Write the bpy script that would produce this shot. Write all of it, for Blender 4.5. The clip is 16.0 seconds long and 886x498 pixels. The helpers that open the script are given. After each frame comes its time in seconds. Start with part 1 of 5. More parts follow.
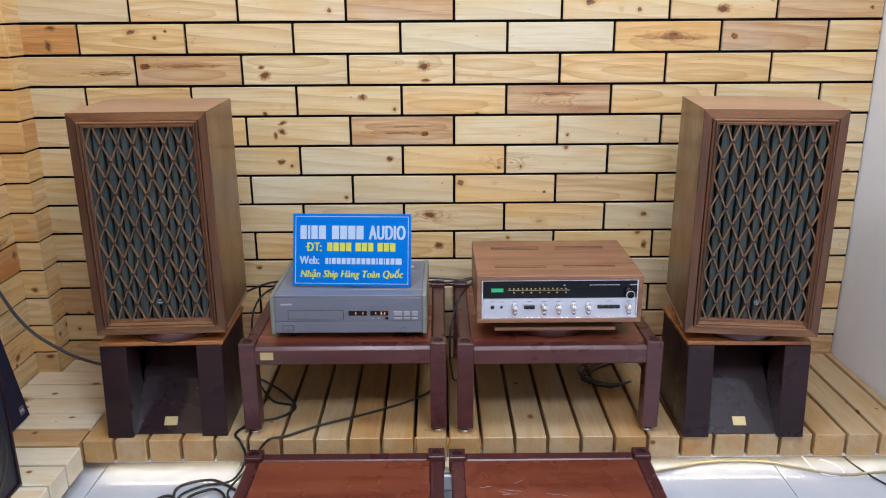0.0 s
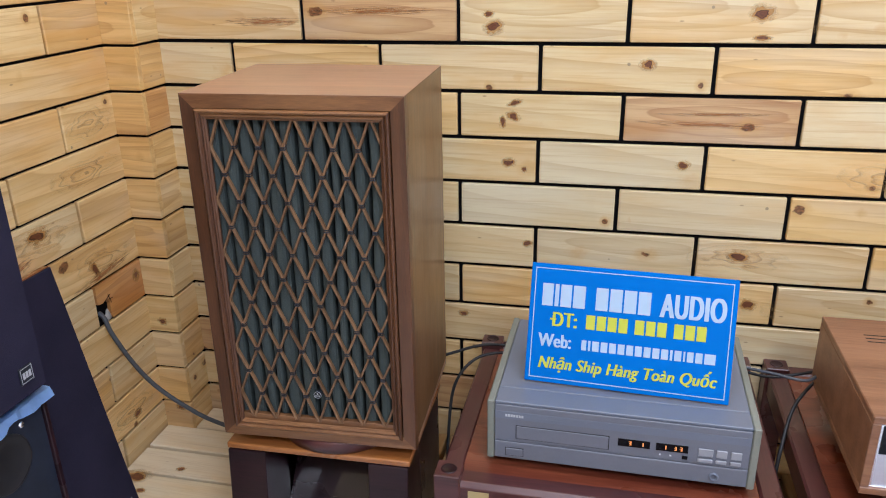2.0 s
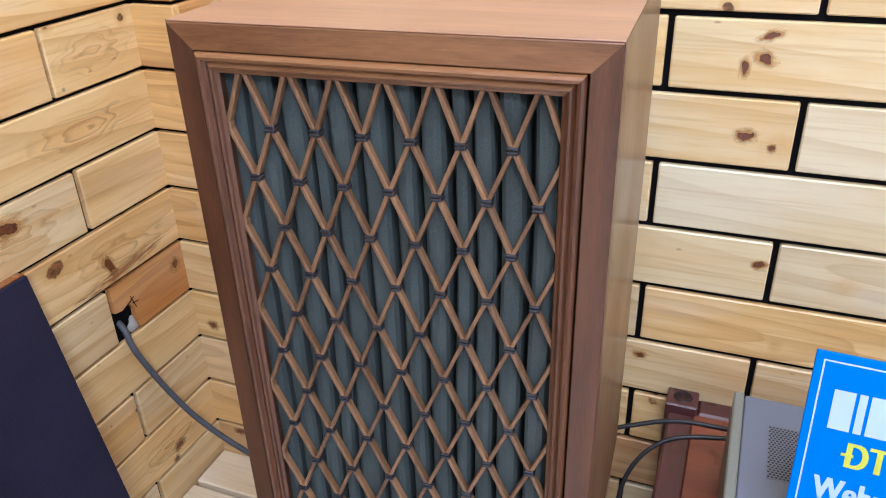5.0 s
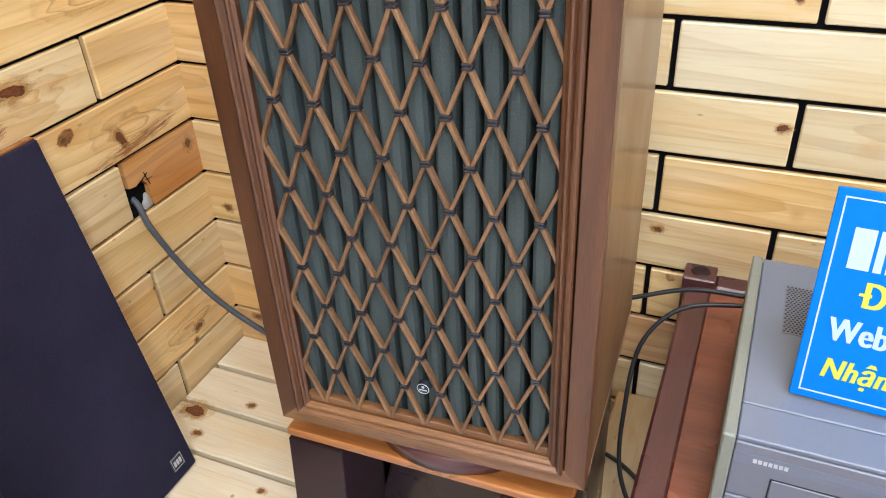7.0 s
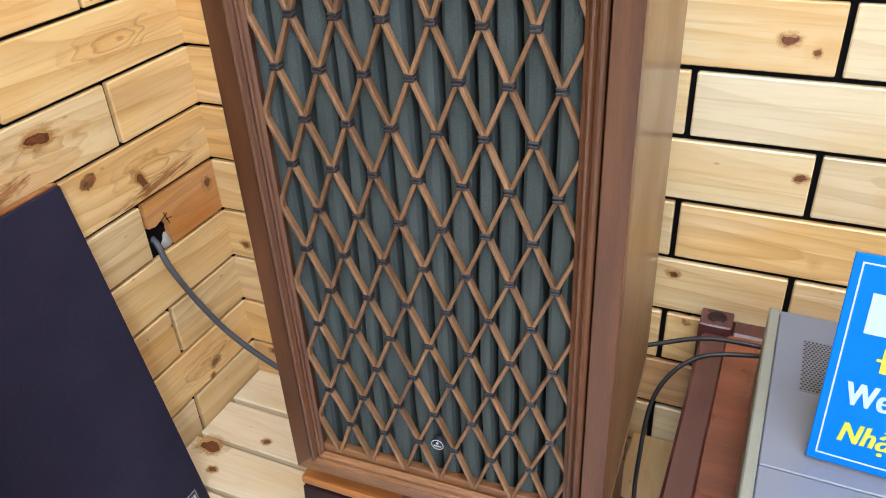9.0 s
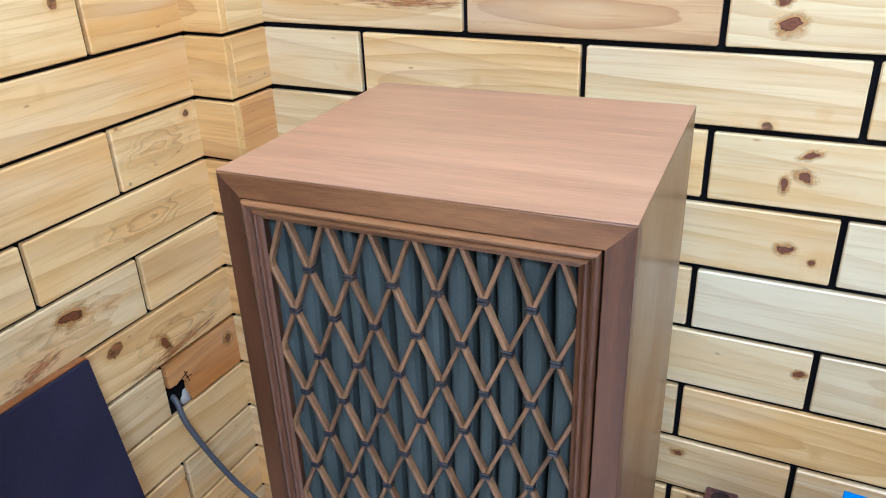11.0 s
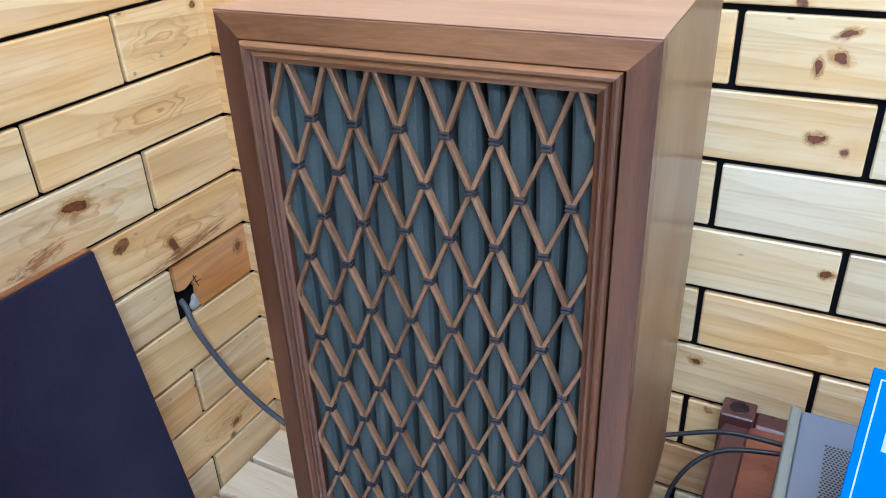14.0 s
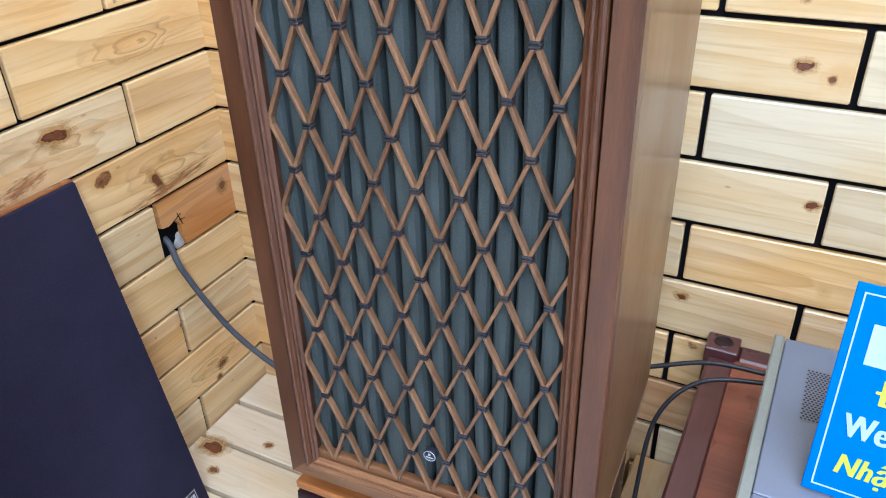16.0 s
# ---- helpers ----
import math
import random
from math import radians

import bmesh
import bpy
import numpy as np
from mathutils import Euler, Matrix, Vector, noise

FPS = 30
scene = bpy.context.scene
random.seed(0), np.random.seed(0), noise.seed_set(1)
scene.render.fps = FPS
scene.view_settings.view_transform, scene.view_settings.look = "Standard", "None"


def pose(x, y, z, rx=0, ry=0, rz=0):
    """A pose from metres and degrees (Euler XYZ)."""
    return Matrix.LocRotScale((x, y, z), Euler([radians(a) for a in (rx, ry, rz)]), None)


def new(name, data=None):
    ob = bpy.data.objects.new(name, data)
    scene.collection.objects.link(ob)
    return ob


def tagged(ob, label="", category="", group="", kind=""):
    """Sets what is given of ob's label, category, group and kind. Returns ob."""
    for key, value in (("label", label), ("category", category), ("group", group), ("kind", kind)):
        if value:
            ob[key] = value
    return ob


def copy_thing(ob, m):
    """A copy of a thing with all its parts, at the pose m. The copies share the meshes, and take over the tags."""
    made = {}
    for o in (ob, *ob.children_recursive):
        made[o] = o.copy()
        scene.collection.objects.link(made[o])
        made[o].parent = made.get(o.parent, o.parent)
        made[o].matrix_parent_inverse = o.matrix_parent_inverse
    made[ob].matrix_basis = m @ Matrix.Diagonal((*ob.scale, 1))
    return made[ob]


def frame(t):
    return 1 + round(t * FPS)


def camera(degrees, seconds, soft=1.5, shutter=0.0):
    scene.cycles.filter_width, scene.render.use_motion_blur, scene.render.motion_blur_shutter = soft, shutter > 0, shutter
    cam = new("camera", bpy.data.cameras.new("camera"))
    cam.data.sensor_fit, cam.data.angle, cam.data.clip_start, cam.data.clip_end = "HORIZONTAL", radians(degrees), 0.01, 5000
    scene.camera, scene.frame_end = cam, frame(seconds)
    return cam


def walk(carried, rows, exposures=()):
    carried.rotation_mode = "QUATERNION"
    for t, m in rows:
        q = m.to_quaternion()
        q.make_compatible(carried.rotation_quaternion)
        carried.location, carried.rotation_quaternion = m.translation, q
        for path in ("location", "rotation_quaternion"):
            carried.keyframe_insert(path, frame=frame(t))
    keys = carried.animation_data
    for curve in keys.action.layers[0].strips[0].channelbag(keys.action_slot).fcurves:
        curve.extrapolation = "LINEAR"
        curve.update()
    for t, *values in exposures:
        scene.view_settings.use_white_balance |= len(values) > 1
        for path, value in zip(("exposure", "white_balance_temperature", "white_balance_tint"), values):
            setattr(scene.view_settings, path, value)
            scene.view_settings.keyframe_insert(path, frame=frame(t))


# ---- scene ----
cam = camera(59.4, 16.0, 1.05)
METRES, EYE, TILT, LEAN, TURN = 2.08, 1.31, 0.0, -0.27, -0.3
ROWS = [
    (0.0, 0.0, 0.0, 0.0, -0.18, -17.2, 0.58),
    (0.5, -0.0103, 0.0622, -0.0036, 1.94, -18.27, 0.7),
    (1.0, -0.0543, 0.1773, -0.017, 4.96, -19.4, 0.91),
    (1.5, -0.1094, 0.3123, -0.0119, 8.46, -20.43, 1.22),
    (2.0, -0.1453, 0.4526, -0.0209, 12.8, -21.36, 1.25),
    (2.5, -0.1948, 0.5741, -0.0321, 14.7, -22.95, 1.19),
    (3.0, -0.2486, 0.6661, -0.0336, 15.59, -24.63, 1.47),
    (3.2, -0.2590, 0.6870, -0.0375, 16.12, -24.95, 1.45),
    (4.25, -0.2670, 0.7300, -0.0500, 19.30, -26.70, 1.65),
    (5.3, -0.2556, 0.7362, -0.0659, 21.91, -28.71, 1.91),
    (5.5, -0.2541, 0.7359, -0.0697, 22.09, -29.13, 1.94),
    (6.0, -0.2525, 0.7312, -0.0832, 22.47, -30.34, 2.21),
    (6.5, -0.2499, 0.727, -0.0944, 22.73, -31.7, 2.56),
    (7.0, -0.2482, 0.7244, -0.1028, 22.9, -33.0, 2.86),
    (7.5, -0.2468, 0.7232, -0.111, 23.02, -33.94, 3.08),
    (8.0, -0.2477, 0.7237, -0.1131, 23.22, -34.12, 3.19),
    (8.5, -0.2488, 0.7271, -0.1052, 23.59, -33.38, 3.19),
    (9.0, -0.2512, 0.7335, -0.0833, 24.14, -31.92, 3.05),
    (9.5, -0.2511, 0.7401, -0.0625, 24.79, -30.19, 2.8),
    (10.0, -0.2503, 0.7476, -0.0421, 25.44, -28.59, 2.54),
    (10.2, -0.2503, 0.7496, -0.0316, 25.62, -28.04, 2.42),
    (11.25, -0.2470, 0.7490, -0.0120, 26.30, -25.60, 2.35),
    (12.3, -0.2437, 0.7474, -0.0272, 26.84, -25.90, 2.29),
    (12.5, -0.2439, 0.7483, -0.0318, 27.07, -26.34, 2.21),
    (13.0, -0.2431, 0.7504, -0.045, 27.48, -27.23, 2.12),
    (13.5, -0.2451, 0.7481, -0.056, 27.66, -27.97, 2.23),
    (14.0, -0.2444, 0.7461, -0.061, 27.7, -28.56, 2.32),
    (14.5, -0.2424, 0.7453, -0.0636, 27.6, -29.06, 2.34),
    (15.0, -0.2417, 0.7436, -0.067, 27.41, -29.56, 2.25),
    (15.5, -0.2423, 0.7401, -0.0751, 27.18, -30.12, 2.0),
    (16.0, -0.2407, 0.7372, -0.0835, 26.87, -30.89, 1.8),
]
walk(cam, [(t, pose(0, 0, EYE, TILT, LEAN, TURN) @ pose(METRES * x, METRES * y, METRES * z, 90 + pitch, roll, yaw)) for t, x, y, z, yaw, pitch, roll in ROWS],
     [(0.0, -0.30, 6250, 12), (1.5, -0.14, 6400, 12), (2.0, -0.14, 6300, 12), (2.5, -0.10, 6350, 17), (3.0, -0.06, 6550, 15), (5.5, 0.41, 5850, 15), (6.0, 0.48, 6050, 20), (6.5, 0.55, 6350, 12), (7.0, 0.63, 6600, 9), (9.0, 0.61, 6600, 10), (9.5, 0.55, 5700, 8), (10.0, 0.42, 5650, 8), (12.5, 0.29, 4950, 5), (14.0, 0.47, 5100, 7), (14.5, 0.50, 5100, 7), (15.5, 0.57, 5150, 9), (16.0, 0.63, 5500, 9)])

# ---- world, lights, exposure ----
world = bpy.data.worlds.new("world")
scene.world = world
world.use_nodes = True
world.node_tree.nodes["Background"].inputs[0].default_value = (0.9, 0.95, 1.0, 1)
world.node_tree.nodes["Background"].inputs[1].default_value = 0.02


def area(name, m, sx, sy, power, colour):
    d = bpy.data.lights.new(name, "AREA")
    d.shape, d.size, d.size_y, d.energy, d.color = "RECTANGLE", sx, sy, power, colour
    ob = new(name, d)
    ob.matrix_world = m
    return ob


PANELS = [(-0.40, 1.48, 21), (0.65, 1.60, 12), (-0.4, -0.05, 14), (0.6, -0.05, 52)]
CEILING = 2.75
for px, py, watts in PANELS:
    area("panel_light", pose(px, py, CEILING - 0.03), 0.56, 0.56, watts, (0.87, 0.95, 1.12))


# ---- materials ----
def shader(name, base=(0.5, 0.5, 0.5), rough=0.5, metal=0.0, coat=0.0):
    m = bpy.data.materials.new(name)
    m.use_nodes = True
    b = m.node_tree.nodes["Principled BSDF"]
    b.inputs["Base Color"].default_value = (*base, 1)
    b.inputs["Roughness"].default_value = rough
    b.inputs["Metallic"].default_value = metal
    b.inputs["Coat Weight"].default_value = coat
    return m, m.node_tree, b


def node(nt, kind, **values):
    n = nt.nodes.new(kind)
    for key, value in values.items():
        n.inputs[key].default_value = value
    return n


def ramp(nt, fac, stops):
    n = nt.nodes.new("ShaderNodeValToRGB")
    e = n.color_ramp.elements
    while len(e) < len(stops):
        e.new(0.5)
    for i, (p, c) in enumerate(stops):
        e[i].position = p
        e[i].color = (*c, 1) if len(c) == 3 else c
    nt.links.new(fac, n.inputs[0])
    return n.outputs[0]


def maths(nt, op, a, b):
    n = nt.nodes.new("ShaderNodeMath")
    n.operation = op
    for i, v in enumerate((a, b)):
        if isinstance(v, (int, float)):
            n.inputs[i].default_value = v
        else:
            nt.links.new(v, n.inputs[i])
    return n.outputs[0]


def mix(nt, fac, a, b, how="MIX"):
    n = nt.nodes.new("ShaderNodeMix")
    n.data_type, n.blend_type = "RGBA", how
    for sock, v in ((n.inputs[0], fac), (n.inputs[6], a), (n.inputs[7], b)):
        if isinstance(v, (int, float)):
            sock.default_value = v
        elif isinstance(v, tuple):
            sock.default_value = (*v, 1)
        else:
            nt.links.new(v, sock)
    return n.outputs[2]


def piece_random(nt):
    """One number for each piece, whether an object or an island of a joined mesh."""
    info = nt.nodes.new("ShaderNodeObjectInfo")
    geo = nt.nodes.new("ShaderNodeNewGeometry")
    return maths(nt, "FRACT", maths(nt, "ADD", info.outputs["Random"], geo.outputs["Random Per Island"]), 0)


def own_coords(nt, rnd, stretch):
    """Object coordinates moved by the piece's own number and stretched along the grain."""
    tc = nt.nodes.new("ShaderNodeTexCoord")
    comb = nt.nodes.new("ShaderNodeCombineXYZ")
    for i, k in enumerate((37.0, 91.0, 53.0)):
        nt.links.new(maths(nt, "MULTIPLY", rnd, k), comb.inputs[i])
    add = nt.nodes.new("ShaderNodeVectorMath")
    add.operation = "ADD"
    nt.links.new(tc.outputs["Object"], add.inputs[0])
    nt.links.new(comb.outputs[0], add.inputs[1])
    mp = nt.nodes.new("ShaderNodeMapping")
    mp.inputs["Scale"].default_value = stretch
    nt.links.new(add.outputs[0], mp.inputs[0])
    return add.outputs[0], mp.outputs[0]


def bump(nt, b, height, strength, distance):
    n = node(nt, "ShaderNodeBump", Strength=strength, Distance=distance)
    nt.links.new(height, n.inputs["Height"])
    nt.links.new(n.outputs[0], b.inputs["Normal"])


def pine(name, pale, mid, deep, rough, coat, streak=0.3, lined=0.62, knotty=0.0):
    """Varnished pine: thin growth lines, blotches, knots, and a tint of its own for each piece."""
    m, nt, b = shader(name, rough=rough, coat=coat)
    b.inputs["Coat Roughness"].default_value = 0.25
    rnd = piece_random(nt)
    raw, vec = own_coords(nt, rnd, (0.5, 5.0, 5.0))

    def cloud(source, scale, detail, roughness=0.55):
        n = node(nt, "ShaderNodeTexNoise", Scale=scale, Detail=detail, Roughness=roughness)
        nt.links.new(source, n.inputs[0])
        return n.outputs["Fac"]

    def scaled(by):
        n = nt.nodes.new("ShaderNodeMapping")
        n.inputs["Scale"].default_value = by
        nt.links.new(raw, n.inputs[0])
        return n.outputs[0]

    warp = cloud(vec, 1.5, 2.0)
    lines = node(nt, "ShaderNodeTexWave", Scale=3.1, Distortion=6.0, Detail=2.0)
    lines.wave_profile = "SAW"
    lines.inputs["Detail Scale"].default_value = 0.6
    lines.bands_direction = "DIAGONAL"
    nt.links.new(vec, lines.inputs[0])
    pores = cloud(scaled((4.0, 190.0, 190.0)), 1.0, 5.0, 0.65)
    fine = cloud(vec, 24.0, 5.0, 0.7)
    base = maths(nt, "ADD", maths(nt, "MULTIPLY", warp, 0.62), maths(nt, "MULTIPLY", fine, 0.38))
    col = ramp(nt, base, [(0.34, pale), (0.66, mid)])
    ring = ramp(nt, lines.outputs["Fac"], [(0.35, (0, 0, 0)), (0.88, (0.75, 0.75, 0.75)), (0.97, (1, 1, 1)), (1.0, (0.1, 0.1, 0.1))])
    fade = ramp(nt, cloud(vec, 2.6, 1.0), [(0.36, (0.12, 0.12, 0.12)), (0.6, (1, 1, 1))])
    col = mix(nt, maths(nt, "MULTIPLY", maths(nt, "MULTIPLY", ring, fade), lined), col, deep)
    # flame figure: long ovals round a heart of each board's own
    tc = nt.nodes.new("ShaderNodeTexCoord")
    heart_at = nt.nodes.new("ShaderNodeCombineXYZ")
    nt.links.new(maths(nt, "MULTIPLY", maths(nt, "SUBTRACT", maths(nt, "FRACT", maths(nt, "MULTIPLY", rnd, 17.0), 0), 0.5), 0.3), heart_at.inputs[0])
    nt.links.new(maths(nt, "MULTIPLY", maths(nt, "SUBTRACT", maths(nt, "FRACT", maths(nt, "MULTIPLY", rnd, 29.0), 0), 0.5), 0.07), heart_at.inputs[2])
    shifted = nt.nodes.new("ShaderNodeVectorMath")
    shifted.operation = "ADD"
    nt.links.new(tc.outputs["Object"], shifted.inputs[0])
    nt.links.new(heart_at.outputs[0], shifted.inputs[1])
    flat = nt.nodes.new("ShaderNodeMapping")
    flat.inputs["Scale"].default_value = (0.16, 0.0, 1.0)
    nt.links.new(shifted.outputs[0], flat.inputs[0])
    ovals = node(nt, "ShaderNodeTexWave", Scale=15.0, Distortion=4.0, Detail=3.0)
    ovals.wave_profile = "SAW"
    ovals.inputs["Detail Scale"].default_value = 1.2
    ovals.wave_type, ovals.rings_direction = "RINGS", "SPHERICAL"
    nt.links.new(flat.outputs[0], ovals.inputs[0])
    flame = ramp(nt, ovals.outputs["Fac"], [(0.3, (0, 0, 0)), (0.85, (0.7, 0.7, 0.7)), (0.96, (1, 1, 1)), (1.0, (0.1, 0.1, 0.1))])
    has = maths(nt, "GREATER_THAN", maths(nt, "FRACT", maths(nt, "MULTIPLY", rnd, 7.3), 0), 0.55)
    col = mix(nt, maths(nt, "MULTIPLY", maths(nt, "MULTIPLY", flame, has), lined * 0.9), col, deep)
    # amber patches along the grain
    amber = ramp(nt, cloud(scaled((3.2, 14.0, 14.0)), 1.0, 4.0), [(0.5, (0, 0, 0)), (0.7, (1, 1, 1))])
    col = mix(nt, maths(nt, "MULTIPLY", amber, 0.68), col, tuple(0.5 * (p + q) * w for p, q, w in zip(mid, deep, (1.12, 1.02, 0.82))))
    col = mix(nt, maths(nt, "MULTIPLY", ramp(nt, pores, [(0.50, (0, 0, 0)), (0.68, (1, 1, 1))]), 0.45), col, deep)
    tint = ramp(nt, rnd, [(0.0, (1.0, 0.99, 0.96)), (0.25, (0.98, 0.93, 0.84)), (0.45, (0.99, 0.97, 0.92)), (0.62, (1.0, 0.93, 0.8)),
                          (0.8, (0.95, 0.94, 0.86)), (0.92, (0.96, 0.87, 0.74))])
    col = mix(nt, 0.85, col, tint, "MULTIPLY")
    # greyer, paler blotches of sapwood
    sap = ramp(nt, cloud(scaled((2.5, 11.0, 11.0)), 1.0, 3.0), [(0.52, (0, 0, 0)), (0.68, (1, 1, 1))])
    col = mix(nt, maths(nt, "MULTIPLY", sap, 0.2), col, (0.72, 0.68, 0.56))
    # reddish heartwood streaks
    heart = ramp(nt, cloud(vec, 1.1, 4.0), [(0.60, (0, 0, 0)), (0.66, (1, 1, 1))])
    col = mix(nt, maths(nt, "MULTIPLY", heart, streak), col, (0.33, 0.13, 0.045))
    # knots of two sizes, each with a ring of amber wood round it
    wob = cloud(raw, 55.0, 3.0)
    wob2 = cloud(scaled((1.0, 1.6, 1.6)), 130.0, 2.0)
    for scale, rare, stretch, size in ((8.0, 0.62 - knotty, (0.8, 1.0, 1.25), 0.08), (15.0, 0.75 - knotty, (1.0, 1.0, 1.0), 0.09)):
        vor = node(nt, "ShaderNodeTexVoronoi", Scale=scale)
        nt.links.new(scaled(stretch), vor.inputs["Vector"])
        sep = nt.nodes.new("ShaderNodeSeparateColor")
        nt.links.new(vor.outputs["Color"], sep.inputs[0])
        dist = maths(nt, "ADD", vor.outputs["Distance"], maths(nt, "MULTIPLY", maths(nt, "SUBTRACT", wob, 0.5), 0.17))
        some = maths(nt, "GREATER_THAN", sep.outputs[0], rare)
        core = maths(nt, "MULTIPLY", some, ramp(nt, dist, [(size, (1, 1, 1)), (size + 0.022, (0, 0, 0))]))
        halo = maths(nt, "MULTIPLY", some, ramp(nt, dist, [(size + 0.02, (1, 1, 1)), (size + 0.15, (0, 0, 0))]))
        col = mix(nt, maths(nt, "MULTIPLY", halo, 0.55), col, (0.60, 0.33, 0.10))
        col = mix(nt, maths(nt, "MULTIPLY", core, 0.92), col, ramp(nt, wob2, [(0.38, (0.06, 0.02, 0.008)), (0.62, (0.27, 0.10, 0.034))]))
    # small filled nail holes and specks
    vor2 = node(nt, "ShaderNodeTexVoronoi", Scale=13.0)
    nt.links.new(raw, vor2.inputs["Vector"])
    sep2 = nt.nodes.new("ShaderNodeSeparateColor")
    nt.links.new(vor2.outputs["Color"], sep2.inputs[0])
    dot = maths(nt, "MULTIPLY", maths(nt, "GREATER_THAN", sep2.outputs[1], 0.5), ramp(nt, vor2.outputs["Distance"], [(0.035, (1, 1, 1)), (0.05, (0, 0, 0))]))
    col = mix(nt, maths(nt, "MULTIPLY", dot, 0.65), col, (0.2, 0.15, 0.1))
    # short brown resin flecks along the grain
    vor3 = node(nt, "ShaderNodeTexVoronoi", Scale=1.0)
    nt.links.new(scaled((22.0, 60.0, 60.0)), vor3.inputs["Vector"])
    sep3 = nt.nodes.new("ShaderNodeSeparateColor")
    nt.links.new(vor3.outputs["Color"], sep3.inputs[0])
    fleck = maths(nt, "MULTIPLY", maths(nt, "GREATER_THAN", sep3.outputs[0], 0.86), ramp(nt, vor3.outputs["Distance"], [(0.05, (1, 1, 1)), (0.13, (0, 0, 0))]))
    col = mix(nt, maths(nt, "MULTIPLY", fleck, 0.6), col, (0.26, 0.12, 0.045))
    nt.links.new(col, b.inputs["Base Color"])
    nt.links.new(ramp(nt, fine, [(0.3, (rough - 0.06,) * 3), (0.7, (rough + 0.1,) * 3)]), b.inputs["Roughness"])
    bump(nt, b, maths(nt, "ADD", base, maths(nt, "MULTIPLY", pores, 0.5)), 0.15, 0.002)
    return m


def veneer(name, dark, light, rough, coat, stretch=(0.6, 9.0, 9.0), scale=9.0, gloss=0.3):
    """Stained and varnished wood with fine pores along x and broad bands."""
    m, nt, b = shader(name, rough=rough, coat=coat)
    b.inputs["Coat Roughness"].default_value = gloss
    rnd = piece_random(nt)
    raw, vec = own_coords(nt, rnd, stretch)
    fine = node(nt, "ShaderNodeTexNoise", Scale=scale * 3, Detail=6.0, Roughness=0.72)
    nt.links.new(vec, fine.inputs[0])
    broad = node(nt, "ShaderNodeTexNoise", Scale=scale * 0.33, Detail=2.0)
    nt.links.new(vec, broad.inputs[0])
    wear = node(nt, "ShaderNodeTexNoise", Scale=7.0, Detail=4.0)
    nt.links.new(raw, wear.inputs[0])
    g = maths(nt, "ADD", maths(nt, "MULTIPLY", fine.outputs["Fac"], 0.5), maths(nt, "MULTIPLY", broad.outputs["Fac"], 0.55))
    col = ramp(nt, g, [(0.40, dark), (0.64, light)])
    col = mix(nt, maths(nt, "MULTIPLY", ramp(nt, wear.outputs["Fac"], [(0.5, (0, 0, 0)), (0.75, (1, 1, 1))]), 0.12), col, tuple(min(1, c * 1.5) for c in light))
    nt.links.new(col, b.inputs["Base Color"])
    nt.links.new(ramp(nt, wear.outputs["Fac"], [(0.35, (rough - 0.07,) * 3), (0.7, (rough + 0.1,) * 3)]), b.inputs["Roughness"])
    bump(nt, b, fine.outputs["Fac"], 0.08, 0.001)
    return m


def speckled(name, base, rough, metal=0.0, scale=60.0, amount=0.2, coat=0.0, relief=0.05):
    """A plain surface with fine mottling and faint stains."""
    m, nt, b = shader(name, base, rough, metal, coat)
    tc = nt.nodes.new("ShaderNodeTexCoord")
    fine = node(nt, "ShaderNodeTexNoise", Scale=scale, Detail=4.0)
    big = node(nt, "ShaderNodeTexNoise", Scale=4.0, Detail=3.0)
    for n in (fine, big):
        nt.links.new(tc.outputs["Object"], n.inputs[0])
    g = maths(nt, "ADD", maths(nt, "MULTIPLY", fine.outputs["Fac"], 0.5), maths(nt, "MULTIPLY", big.outputs["Fac"], 0.5))
    lo, hi = tuple(c * (1 - amount) for c in base), tuple(min(1, c * (1 + amount)) for c in base)
    nt.links.new(ramp(nt, g, [(0.3, lo), (0.7, hi)]), b.inputs["Base Color"])
    nt.links.new(ramp(nt, big.outputs["Fac"], [(0.3, (max(0.03, rough - 0.06),) * 3), (0.7, (rough + 0.08,) * 3)]), b.inputs["Roughness"])
    bump(nt, b, fine.outputs["Fac"], relief, 0.001)
    return m


def weave(name, base, rough, scale):
    """Woven cloth."""
    m, nt, b = shader(name, base, rough)
    b.inputs["Specular IOR Level"].default_value = 0.1
    tc = nt.nodes.new("ShaderNodeTexCoord")
    v = node(nt, "ShaderNodeTexVoronoi", Scale=scale)
    big = node(nt, "ShaderNodeTexNoise", Scale=9.0, Detail=3.0)
    nt.links.new(tc.outputs["Object"], v.inputs["Vector"])
    nt.links.new(tc.outputs["Object"], big.inputs[0])
    g = maths(nt, "ADD", maths(nt, "MULTIPLY", v.outputs["Distance"], 0.4), maths(nt, "MULTIPLY", big.outputs["Fac"], 0.6))
    nt.links.new(ramp(nt, g, [(0.25, tuple(c * 0.7 for c in base)), (0.75, tuple(c * 1.25 for c in base))]), b.inputs["Base Color"])
    bump(nt, b, v.outputs["Distance"], 0.3, 0.001)
    return m


def glow(name, colour, strength):
    m, nt, b = shader(name, colour, 0.4)
    b.inputs["Emission Color"].default_value = (*colour, 1)
    b.inputs["Emission Strength"].default_value = strength
    return m


